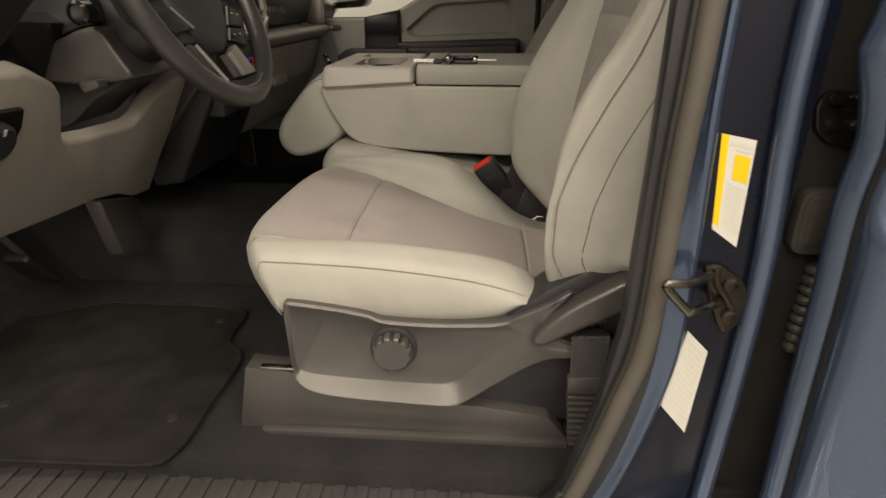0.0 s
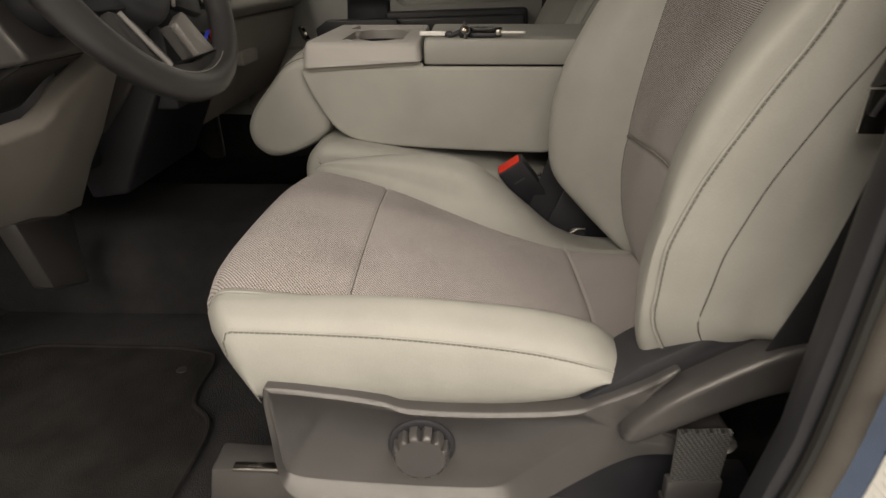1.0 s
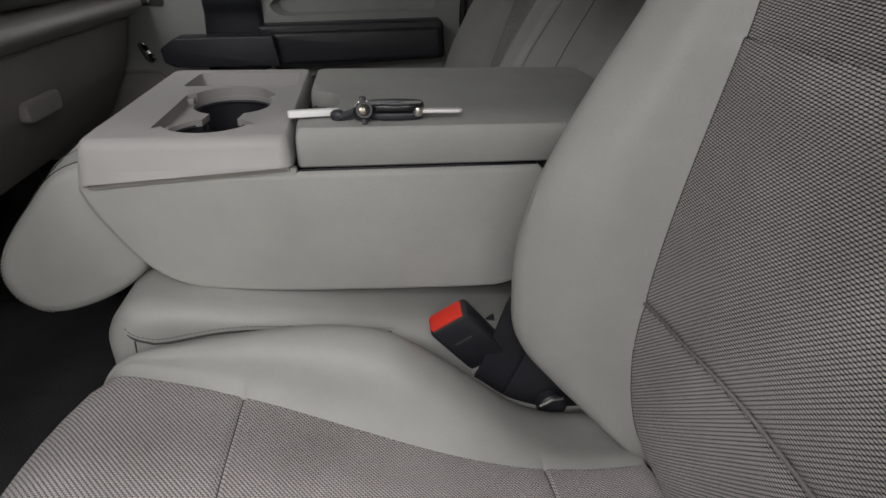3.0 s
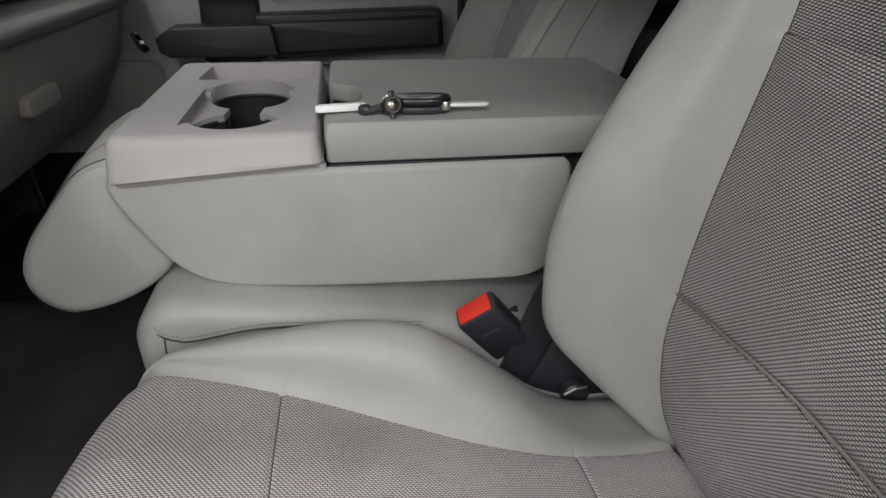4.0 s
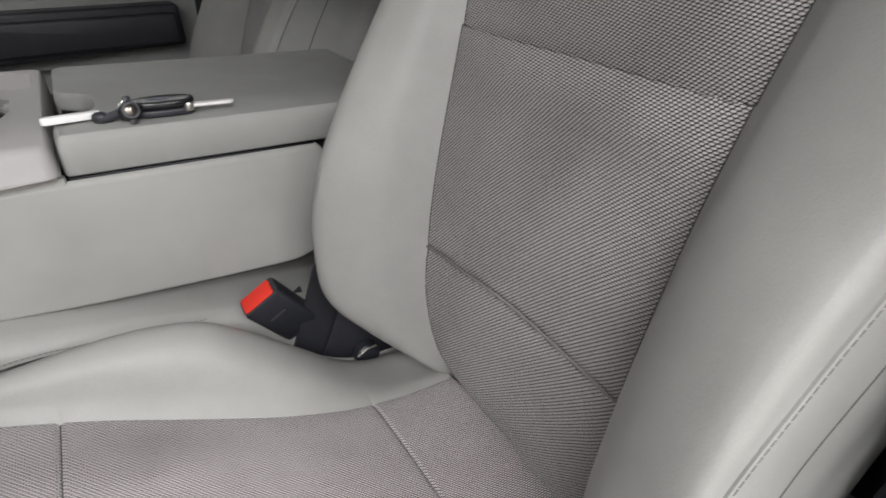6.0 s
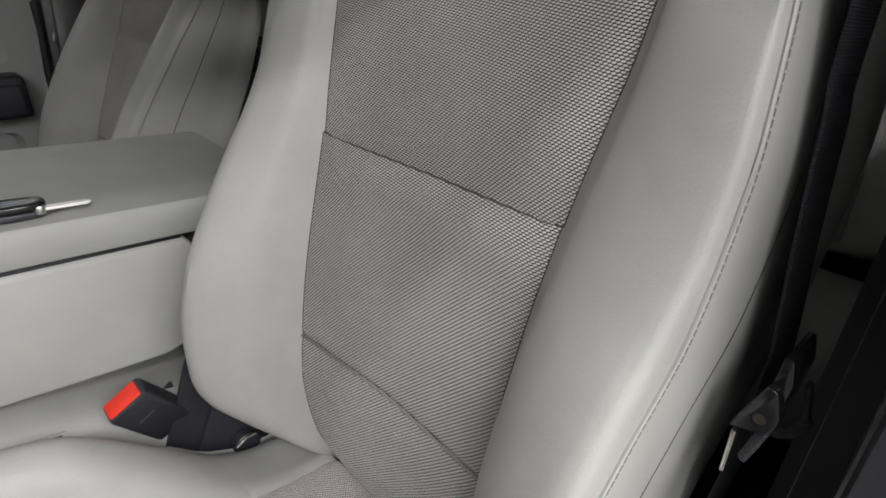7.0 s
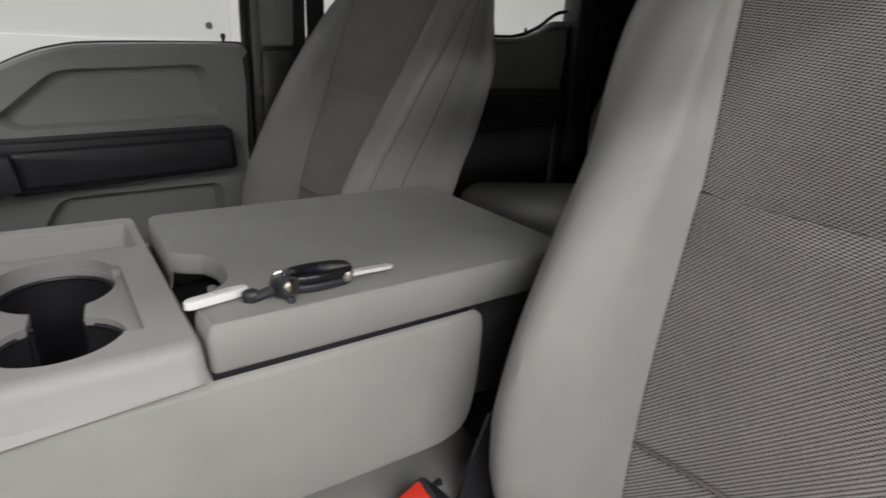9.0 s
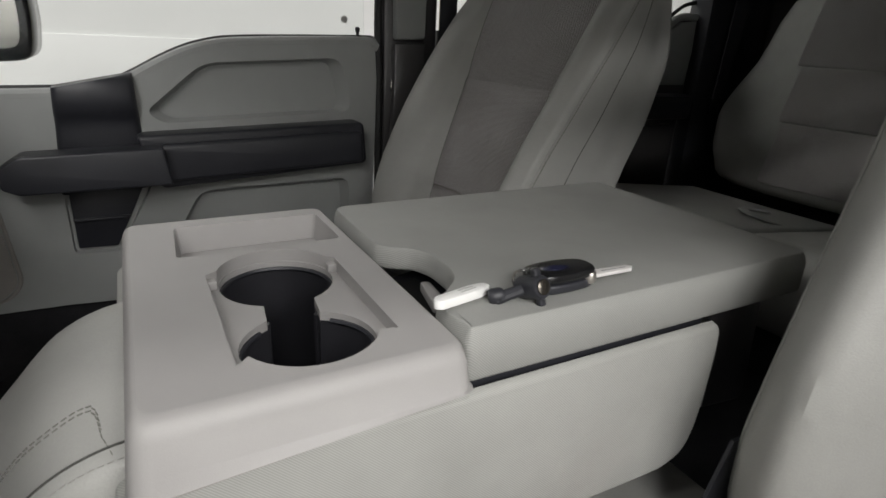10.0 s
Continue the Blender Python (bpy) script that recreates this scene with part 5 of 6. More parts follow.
shell = spline([(-0.362, 0.464), (-0.369, 0.450), (-0.350, 0.405), (-0.318, 0.356), (-0.280, 0.332), (-0.22, 0.322), (-0.12, 0.315), (0.04, 0.309), (0.085, 0.312), (0.108, 0.328), (0.118, 0.365), (0.121, 0.41), (0.120, 0.452), (0.110, 0.464)], 4)
bmx = prism([tuple(p) for p in shell], "y", 1.283, 1.632, 0.014, 4)
# open at the top, where tray and lid cover it
bmesh.ops.delete(bmx, geom=[fc for fc in bmx.faces if fc.normal.z > 0.9 and abs(fc.calc_center_median().z - 0.464) < 0.002 and fc.calc_area() > 0.02], context="FACES_ONLY")
on_cs("body", bmx, VINYL2, "pale grey padded console body")
on_cs("rear_body", prism(rounded([(0.115, 0.462), (0.262, 0.460), (0.275, 0.30), (0.125, 0.318)], 0.02), "y", 1.33, 1.60, 0.01), CHAR, "dark rear part of the console")
# Black filler: the shade of the gap under the lid is put into colour.
on_cs("lid_gap_shade", block(-0.150, 0.114, 1.301, 1.615, 0.446, 0.4625, 0.002), BLACK, "black filler under the lid, the gap's shade put into its colour")

# tray with slot and double cup holder
tx0, tx1, ty0, ty1, tz = -0.3625, -0.1545, 1.274, 1.634, 0.505
m = 0.010
to = [(tx0 + m, ty0 + 0.016), (tx1 - m * 0.6, ty0 + 0.016), (tx1 - m * 0.6, ty1 - m), (tx0 + m, ty1 - m)]
slot = rounded([(-0.317, 1.516), (-0.168, 1.516), (-0.168, 1.602), (-0.313, 1.602)], 0.006, 3)
c1, c2, cr = (-0.2435, 1.459), (-0.2465, 1.348), 0.0485
cup = [(-0.190, 1.324), (-0.190, 1.467)] + arc(c1[0], c1[1], cr, 18, 162, 14) + [(-0.299, 1.467), (-0.299, 1.319)] + arc(c2[0], c2[1], cr, 205, 335, 14)
on_cs("tray_top", plate(rounded(to, 0.012, 5), [(slot, -0.027, False, 0.95), (cup, -0.012, True, 1.0)], "z", tz, -0.0005), TAUPE, "taupe plastic tray", angle=25)
on_cs("slot_step", prism([(1.5175, tz - 0.0155), (1.5265, tz - 0.0155), (1.5285, tz - 0.0275), (1.5175, tz - 0.0275)], "x", -0.309, -0.175, 0.001), TAUPE)
on_cs("slot_ridge", block(-0.306, -0.178, 1.562, 1.565, tz - 0.0278, tz - 0.0245, 0.001), TAUPE)
bm = bmesh.new()
rings = []
for g, h in ((-0.0, 0.0), (0.20, -0.0006), (0.42, -0.0026), (0.60, -0.0068), (0.72, -0.0115), (0.95, -0.030), (1.12, -0.043)):
    gx = m * g
    lo = [(tx0 + m - gx, ty0 + 0.016 - 0.016 * g), (tx1 - m * 0.6 + gx * 0.6, ty0 + 0.016 - 0.016 * g), (tx1 - m * 0.6 + gx * 0.6, ty1 - m + gx), (tx0 + m - gx, ty1 - m + gx)]
    rings.append([bm.verts.new((u, v, tz + h + (0.013 * (u - tx0) / (tx1 - tx0) if h < -0.04 else 0))) for u, v in rounded(lo, 0.012, 5)])
for A, B in zip(rings, rings[1:]):
    for k in range(len(A)):
        bm.faces.new((A[k], A[(k + 1) % len(A)], B[(k + 1) % len(A)], B[k]))
on_cs("tray_rim", bm, TAUPE, "taupe plastic tray rim", angle=60)
# Darker strips put the thin shadow under the tray rim into colour.
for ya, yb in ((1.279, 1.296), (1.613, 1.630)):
    on_cs("tray_shade", prism([(-0.356, 0.455), (-0.158, 0.469), (-0.158, 0.477), (-0.356, 0.4635)], "y", ya, yb, 0.001), TAUPE_DARK, "darker strip under the tray, its shade put into the colour")
    on_cs("body_top", prism([(-0.362, 0.445), (-0.359, 0.456), (-0.152, 0.4705), (-0.150, 0.445)], "y", ya + 0.005, yb + 0.001, 0.004), VINYL2, "pale grey upper edge of the console body")
on_cs("body_end", prism([(-0.362, 0.445), (-0.359, 0.456), (-0.335, 0.4577), (-0.333, 0.445)], "y", 1.299, 1.612, 0.004), VINYL2, "pale grey front edge of the console body")
# Front end of the same rim shadow, also put into colour.
on_cs("end_shade", prism([(-0.356, 0.4555), (-0.335, 0.457), (-0.335, 0.464), (-0.356, 0.4635)], "y", 1.297, 1.612, 0.001), TAUPE_DARK)
neck = 0.020
a1 = math.degrees(math.asin(neck / 0.0470))
hole = arc(c1[0], c1[1], 0.0470, -90 + a1, 270 - a1, 28) + arc(c2[0], c2[1], 0.0470, 90 + a1, 450 - a1, 28)
fl = plate(rounded([(-0.305, 1.288), (-0.185, 1.288), (-0.185, 1.515), (-0.305, 1.515)], 0.01, 2), [(hole, -0.008, True, 1.0)], "z", tz - 0.0115, -0.004)
on_cs("cup_shelf", fl, TAUPE, "taupe ledge round the cup holders", angle=30)
bm = bmesh.new()
A = [bm.verts.new((u, v, tz - 0.019)) for u, v in hole]
ctr = np.mean(hole, axis=0)
B = [bm.verts.new((ctr[0] + (u - ctr[0]) * 0.95, ctr[1] + (v - ctr[1]) * 0.97, tz - 0.150)) for u, v in hole]
for k in range(len(A)):
    bm.faces.new((A[k], A[(k + 1) % len(A)], B[(k + 1) % len(A)], B[k]))
bm.faces.new(B)
on_cs("cup_liner", bm, LINER, "black rubber cup holder liner", angle=50)
for fx2 in (-0.2655, -0.2245):
    on_cs("liner_fin", tube([(fx2, 1.4035, tz - 0.020), (fx2 + 0.0004, 1.4035, tz - 0.08), (fx2 + 0.001, 1.4035, tz - 0.148)], 0.0036, 8), LINER, "black rubber fin")
for cx, cy in (c1, c2):
    on_cs("liner_lip", tube([(cx + 0.0465 * math.cos(t), cy + 0.0465 * math.sin(t), tz - 0.0185) for t in np.linspace(radians(-55 if cy > 1.4 else 125), radians(235 if cy > 1.4 else 415), 30)], 0.0022, 6), BLACK)
for tabx, taby in ((-0.297, 1.466), (-0.297, 1.324), (-0.192, 1.466), (-0.192, 1.329)):
    on_cs("cup_tab", block(tabx - 0.006, tabx + 0.006, taby - 0.005, taby + 0.005, tz - 0.012, tz - 0.004, 0.0015), TAUPE)

# padded lid with a finger notch
lid = [(-0.151, 1.293), (0.10, 1.292), (0.252, 1.293), (0.263, 1.303), (0.263, 1.605), (0.254, 1.614), (-0.135, 1.614), (-0.147, 1.604), (-0.148, 1.478), (-0.138, 1.464), (-0.118, 1.452), (-0.110, 1.432), (-0.110, 1.398), (-0.116, 1.380), (-0.134, 1.362), (-0.148, 1.350), (-0.153, 1.330)]
lid = rounded(lid, 0.007, 3)
bm = bmesh.new()
rings = []
for g, h in ((-0.002, 0.4660), (0.0, 0.4685), (0.0, 0.493), (-0.0008, 0.4995), (-0.0028, 0.5045), (-0.0048, 0.5072), (-0.0057, 0.508), (-0.0068, 0.508)):
    ring = []
    k = len(lid)
    for i in range(k):
        a, b, c = (np.array(lid[(i + d) % k]) for d in (-1, 0, 1))
        t = (c - a) / (np.linalg.norm(c - a) + 1e-9)
        nrm = np.array((t[1], -t[0]))
        g2 = g * (1.0 if b[1] < 1.30 or b[0] > 0.2 else 0.55)
        p = b + nrm * g2
        in_notch = b[0] < -0.10 and 1.345 < b[1] < 1.475
        ring.append(bm.verts.new((p[0], p[1], max(h, 0.4865 + (h - 0.4660) * 0.5) if in_notch and h < 0.49 else h)))
    rings.append(ring)
for A, B in zip(rings, rings[1:]):
    for k in range(len(A)):
        bm.faces.new((A[k], A[(k + 1) % len(A)], B[(k + 1) % len(A)], B[k]))
bm.faces.new(rings[0])
bm.faces.new(rings[-1])
on_cs("lid", bm, LIDCLOTH, "grey ribbed padded lid", angle=60)
edge = [(u + 0.006, v, 0.5062) for u, v in lid if u < -0.09 and v > 1.3]
on_cs("lid_stitching", stitches(edge), THREAD, "grey stitching along the notch")
on_cs("lid_latch", prism(rounded([(-0.130, 1.385), (-0.116, 1.382), (-0.111, 1.43), (-0.120, 1.432)], 0.004), "z", 0.474, 0.484, 0.002), TAUPE, "taupe lid latch tab")
# Black block puts the dark void below the finger notch into colour.
on_cs("notch_shade", block(-0.153, -0.10, 1.33, 1.48, 0.43, 0.4645, 0.001), RUBBERBLACK)

# folded head restraint at the console's front
hr = thing("console_headrest", -0.406, 1.457, 0.407, "pale grey vinyl head restraint folded against the console", "headrest")
hp = spline([(-0.345, 0.482), (-0.385, 0.481), (-0.424, 0.463), (-0.460, 0.425), (-0.502, 0.374), (-0.520, 0.330), (-0.510, 0.290), (-0.475, 0.268), (-0.42, 0.277), (-0.365, 0.305), (-0.33, 0.345), (-0.326, 0.41), (-0.330, 0.462)], 5, True)
hp = [(q[0] + 0.42, q[1] - 0.4) for q in hp]
hs = [(-0.157, 0.70), (-0.155, 0.78), (-0.150, 0.825), (-0.143, 0.85), (-0.132, 0.87), (-0.105, 0.92), (-0.06, 0.97), (-0.02, 1.0), (0.01, 0.985), (0.03, 0.94), (0.042, 0.87), (0.048, 0.76)]
rings = [[(0.02 + (u - 0.02) * k, yy, -0.015 + (v + 0.015) * k) for u, v in hp] for yy, k in hs]
bm = sheet(rings, wrap=True)
bm.verts.ensure_lookup_table()
n0 = len(hp)
bm.faces.new(bm.verts[:n0])
bm.faces.new(bm.verts[-n0:])
part("pad", bm, VINYL, hr, angle=60)
sl = [rings[3][k] for k in range(2, 36)]
part("seam", tube([(q[0], q[1] - 0.0002, q[2]) for q in sl], 0.0009, 6, up=(0, 1, 0)), SEAMDARK, hr, "dark seam")
part("stitching", stitches([(0.02 + (q[0] - 0.02) * 0.96, -0.1525, -0.015 + (q[2] + 0.015) * 0.96) for q in sl]), THREAD, hr, "grey stitching")
for dy in (-0.0025, 0.0025):
    over = spline([(-0.052, -0.104 + dy, 0.002), (-0.024, -0.105 + dy, 0.036), (-0.004, -0.108 + dy, 0.0565), (0.025, -0.107 + dy, 0.0715), (0.033, -0.132 + dy, 0.0685), (0.038, -0.147 + dy, 0.0655)], 8)
    part("top_stitching", stitches(over), SEAMTHREAD, hr, "dark double stitching")
part("post", block(0.06, 0.10, -0.02, 0.02, -0.03, 0.06, 0.002), BLACK, hr)

# ---- keys on the lid ----
LZ = 0.508
tag = thing("key_tag", -0.14, 1.305, LZ, "white paper key tag on the grey lid", "key tag")
tag.matrix_world = pose(-0.131, 1.336, LZ + 0.0058, -6, 2, 15)
part("tag_body", prism(rounded([(-0.028, -0.0062), (0.012, -0.0072), (0.026, -0.004), (0.026, 0.004), (0.014, 0.0072), (-0.024, 0.0062), (-0.031, 0.0)], 0.003), "z", -0.0036, 0.0036, 0.0010), WHITE, tag)
for i, v in enumerate((-0.002, 0.0015)):
    part("print_bar", prism([(-0.004, v), (0.012, v), (0.012, v + 0.0012), (-0.004, v + 0.0012)], "z", 0.0035, 0.0039), INK, tag, smooth=False)
fob = thing("car_key", -0.04, 1.315, LZ, "black flip key with steel blade on the grey lid", "car key")
fob.matrix_world = pose(-0.049, 1.329, LZ + 0.0085, 0, 0, -4)
oval = spline([(-0.028, -0.006), (-0.025, 0.010), (-0.010, 0.016), (0.010, 0.0175), (0.030, 0.014), (0.036, 0.004), (0.032, -0.009), (0.010, -0.014), (-0.014, -0.014)], 5, True)
part("upper_shell", prism([tuple(p) for p in oval], "z", 0.0015, 0.0095, 0.0028, 3), GLOSSBLACK, fob)
part("lower_shell", prism([tuple(p * 0.97) for p in oval], "z", -0.0075, 0.0005, 0.0025, 3), BLACK, fob)
part("blade_pivot", lathe([(0.0050, -0.0045), (0.0058, -0.003), (0.0058, 0.003), (0.0050, 0.0045)], pose(0.029, -0.007, 0.001), 18), STEEL, fob, "bright blade pivot")
part("blade", prism([(0.030, -0.0095), (0.074, -0.0075), (0.078, -0.003), (0.074, 0.0015), (0.030, 0.0008)], "z", -0.0004, 0.0028, 0.0006), BLADE, fob, "bright steel key blade")
part("blade_groove", prism([(0.044, -0.0045), (0.070, -0.004), (0.070, -0.003), (0.044, -0.0032)], "z", 0.0026, 0.0029), SATIN, fob)
part("badge", prism(spline([(-0.012, 0.0), (0, 0.005), (0.012, 0.0), (0, -0.005)], 6, True), "z", 0.0093, 0.0098), BADGE, fob, "small dark blue oval badge")
part("fob_ring", tube([(-0.030 + 0.009 * math.cos(t), 0.001 + 0.005 * math.sin(t), 0.002 + 0.007 * math.sin(t)) for t in np.linspace(0, 2 * math.pi, 20)[:-1]], 0.0011, 6, closed=True), CHROME, fob, "split ring")
lk = thing("hitch_lock_key", -0.085, 1.300, LZ, "black cross-handled lock plug with steel end on the lid", "lock key")
lk.matrix_world = pose(-0.080, 1.319, LZ + 0.0105, 68, 0, 8)
part("barrel", lathe([(0.0085, -0.012), (0.0095, -0.010), (0.0095, 0.010), (0.0085, 0.012)], pose(0, 0, 0), 22), BLACK, lk)
part("steel_end", lathe([(0.0062, 0.0118), (0.0062, 0.0135), (0.0050, 0.0142)], pose(0, 0, 0), 22), LOOPSTEEL, lk, "bright steel end")
part("handle", prism(rounded([(-0.003, -0.0150), (0.003, -0.0150), (0.0035, 0.0150), (-0.0035, 0.0150)], 0.002), "z", 0.004, 0.010, 0.0015), BLACK, lk)
part("stem", tube([(-0.008, 0, -0.002), (-0.018, -0.002, -0.009), (-0.028, -0.004, -0.013)], 0.0048, 10), BLACK, lk)
part("stem_knob", lathe([(0.005, -0.006), (0.0065, -0.003), (0.0065, 0.003), (0.005, 0.006)], pose(-0.026, -0.001, -0.013, 0, 60, 0), 14), BLACK, lk)

# ---- rear bench ----
rb = thing("rear_bench", 1.2, 1.457, 0.0, "grey vinyl and cloth rear bench seat", "car seat")
cush_prof = rounded([(-0.42, 0.22), (-0.42, 0.30), (-0.36, 0.325), (0.10, 0.275), (0.16, 0.16), (-0.38, 0.12)], 0.04, 4)
for k, (y0, y1) in enumerate(((0.645, 1.18), (1.185, 1.72), (1.725, 2.21))):
    part("bench_cushion", prism(cush_prof, "y", y0 - 1.457, y1 - 1.457, 0.03, 4), VINYL, rb, "grey vinyl bench cushion")
for y0, y1 in ((0.645, 1.40), (1.50, 2.215)):
    o2 = [(y0 + 0.12, 0.316), (y0 + 0.025, 0.384), (y0, 0.47), (y0 + 0.003, 0.554), (y0 + 0.07, 0.69), (y0 + 0.15, 0.90), (y1 - 0.17, 0.90), (y1 - 0.07, 0.69), (y1 - 0.002, 0.554), (y1, 0.47), (y1 - 0.025, 0.384), (y1 - 0.12, 0.316)]
    bm = prism([tuple(q) for q in spline([(u - 1.457, v) for u, v in o2], 4, True)], "x", 0.0, 0.16, 0.035, 4)
    bmesh.ops.transform(bm, matrix=pose(0.04, 0, 0.0, 0, 10, 0), verts=bm.verts)
    part("bench_back", bm, VINYL, rb, "grey vinyl bench back")
    mid = (y0 + y1) / 2 - 1.457 - 0.04
    for z0, z1 in ((0.34, 0.518), (0.522, 0.676), (0.680, 0.86)):
        bm = prism(rounded([(mid - 0.18, z0), (mid + 0.19, z0), (mid + 0.175, z1), (mid - 0.17, z1)], 0.01), "x", -0.004, 0.02, 0.003, 2)
        bmesh.ops.transform(bm, matrix=pose(0.04, 0, 0.0, 0, 10, 0), verts=bm.verts)
        part("back_panel", bm, CLOTH_BACK, rb, "taupe woven cloth back panel")
part("bench_frame", block(-0.30, 0.2, -0.72, 0.74, -0.02, 0.14, 0.01), BLACK, rb)
for sgn, yy in ((1, 0.05), (-1, 0.30)):
    part("belt_loop", tube(spline([(-0.16, yy, 0.30), (-0.20, yy + 0.05, 0.318), (-0.14, yy + 0.12, 0.31), (-0.06, yy + 0.10, 0.30)], 5), 0.012, 8, 0.35), VINYL, rb, "grey belt loop")

# ---- steering wheel and dash ----
TH = 24.0
sw = thing("steering_wheel", -0.505, 0.975, 0.64, "dark leather steering wheel with satin lower spokes", "steering wheel")
sw.matrix_world = pose(-0.475, 0.964, 0.660, 0, 0, -0.5) @ pose(0, 0, 0, 0, 90 - TH, 0)
# local: z to the driver, x down along the wheel, y across
part("rim", tube([(0.186 * math.cos(t), 0.186 * math.sin(t), 0.0) for t in np.linspace(0, 2 * math.pi, 97)[:-1]], 0.0172, 16, 1.0, closed=True), RIM, sw, "dark leather rim")
hub = spline([(-0.085, -0.075), (-0.09, 0.0), (-0.085, 0.075), (-0.02, 0.094), (0.03, 0.088), (0.066, 0.066), (0.088, 0.044), (0.103, 0.014), (0.103, -0.014), (0.088, -0.044), (0.066, -0.066), (0.03, -0.088), (-0.02, -0.094)], 4, True)
part("airbag_cover", prism([tuple(p) for p in hub], "z", -0.060, 0.000, 0.016, 5), LEATHER2, sw, "dark blue-grey padded airbag cover")


def on_spoke(a, b, sgn):
    """Places on the side spokes, which sweep down towards the hub."""
    return (0.924 * a + 0.006, sgn * min(0.168, -0.306 * a + 0.919 * b + 0.024))


BUTTONS = (
    ([(-0.045, 0.083), (-0.045, 0.150), (0.012, 0.150), (0.008, 0.085)], ((-0.03, 0.105), (-0.012, 0.13), (-0.012, 0.10))),
    ([(0.028, 0.092), (0.036, 0.150), (0.069, 0.134), (0.064, 0.066)], ((0.042, 0.098), (0.045, 0.122))),
    ([(0.069, 0.066), (0.074, 0.130), (0.108, 0.118), (0.091, 0.050)], ((0.082, 0.074), (0.082, 0.100), (0.097, 0.085), (0.102, 0.105))),
)
for sgn in (-1, 1):
    side = [on_spoke(a, b, sgn) for a, b in ((-0.055, 0.05), (0.085, 0.03), (0.108, 0.060), (0.112, 0.085), (0.085, 0.125), (0.06, 0.140), (0.03, 0.165), (-0.05, 0.165)) if sgn > 0 or a < 0.1]
    part("side_spoke", prism(rounded(side, 0.01), "z", -0.040, -0.010, 0.006), BLACK, sw, "black side spoke")
    for q, marks in BUTTONS if sgn > 0 else BUTTONS[:2]:
        marks = marks[:2] if sgn > 0 else ()
        q = [on_spoke(a, b, sgn) for a, b in q]
        part("wheel_button", prism(rounded(q, 0.004), "z", -0.012, -0.001, 0.002), SWITCH, sw, "satin black control button")
        for a, b in marks:
            ma, mb = on_spoke(a, b, sgn)
            part("button_mark", prism([(ma - 0.0018, mb - 0.003), (ma + 0.001, mb - 0.003), (ma + 0.0018, mb + 0.003), (ma - 0.001, mb + 0.003)], "z", -0.001, -0.0006), PAPER, sw, smooth=False)
        part("button_trim", tube([(q[0][0] + 0.001, q[0][1] - sgn * 0.004, -0.002), (q[3][0] - 0.001, q[3][1] - sgn * 0.004, -0.002)], 0.0024, 8), SATIN, sw, "satin edge trim")
part("lower_spoke", prism(rounded([(0.097, 0.046), (0.110, 0.013), (0.166, 0.028), (0.170, 0.082)], 0.006), "z", -0.014, 0.001, 0.003), SATIN, sw, "satin grey lower spoke")
part("spoke_edge", prism([(0.109, 0.003), (0.111, 0.010), (0.164, 0.026), (0.165, 0.016)], "z", -0.018, -0.006, 0.001), CHAR, sw)
part("lower_spoke", prism(rounded([(0.085, -0.098), (0.098, -0.064), (0.158, -0.030), (0.162, -0.066), (0.12, -0.084)], 0.006), "z", -0.018, -0.004, 0.004), RIM, sw, "dark lower spoke")
part("spoke_strip", tube([(0.090, -0.084, -0.002), (0.122, -0.072, 0.0005), (0.154, -0.060, 0.004)], 0.0030, 8), SATIN, sw, "satin edge strip")
lower_loop = [(0.168, -0.075), (0.176, 0.0), (0.168, 0.075), (0.148, 0.100), (0.150, 0.05), (0.154, 0.0), (0.150, -0.05), (0.148, -0.100)]
part("lower_bridge", prism([tuple(p) for p in spline(lower_loop, 3, True)], "z", -0.014, 0.002, 0.005), RIM, sw)
part("rim_seam", tube([(0.1722 * math.cos(t), 0.1722 * math.sin(t), 0.0102) for t in np.linspace(radians(-30), radians(24), 24)], 0.0008, 6), SATIN, sw, "thin bright seam inside the rim")
col_m = sw.matrix_world.copy()
sc2 = thing("steering_column", -0.6, 0.978, 0.56, "dark plastic steering column shroud with stalk", "steering column")
sc2.matrix_world = col_m
part("shroud", prism(rounded([(-0.060, -0.055), (-0.060, 0.055), (0.045, 0.062), (0.070, 0.04), (0.070, -0.04), (0.045, -0.062)], 0.03), "z", -0.22, -0.055, 0.012, 3), BLACK, sc2)
stalk = [col_m.inverted() @ Vector(q) for q in ((-0.612, 0.935, 0.628), (-0.600, 0.89, 0.626), (-0.592, 0.862, 0.624))]
part("stalk", tube(stalk, 0.008, 10), BLACK, sc2, "black stalk")
knob = lathe([(0.012, -0.014), (0.017, -0.010), (0.017, 0.012), (0.013, 0.016), (0.011, 0.012)], pose(-0.592, 0.855, 0.623, 90), 20)
bmesh.ops.transform(knob, matrix=col_m.inverted(), verts=knob.verts)
part("stalk_knob", knob, GLOSSBLACK, sc2, "gloss black stalk end")

# dash panels lean so that their upper edge is nearer to the driver
dash = thing("dashboard", -0.57, 0.82, 0.52, "taupe lower dashboard with dark upper section", "dashboard")
N = Vector((0.862, 0, -0.507))
U = Vector((0.507, 0, 0.862))


def dash_m(h=0.0):
    """Local x across (y of the cab), local y up the panel, local z towards the driver."""
    o = Vector((-0.57, 0.82, 0.52)) + N * h
    return Matrix(((0, U.x, N.x, o.x), (1, U.y, N.y, o.y), (0, U.z, N.z, o.z), (0, 0, 0, 1)))


def on_dash(name, bm, material, label="", angle=35):
    bmesh.ops.transform(bm, matrix=dash_m(), verts=bm.verts)
    return place(part(name, bm, material, None, label, True, angle), dash)


def dp(y, z):
    return (y - 0.82, (z - 0.52) / 0.862)


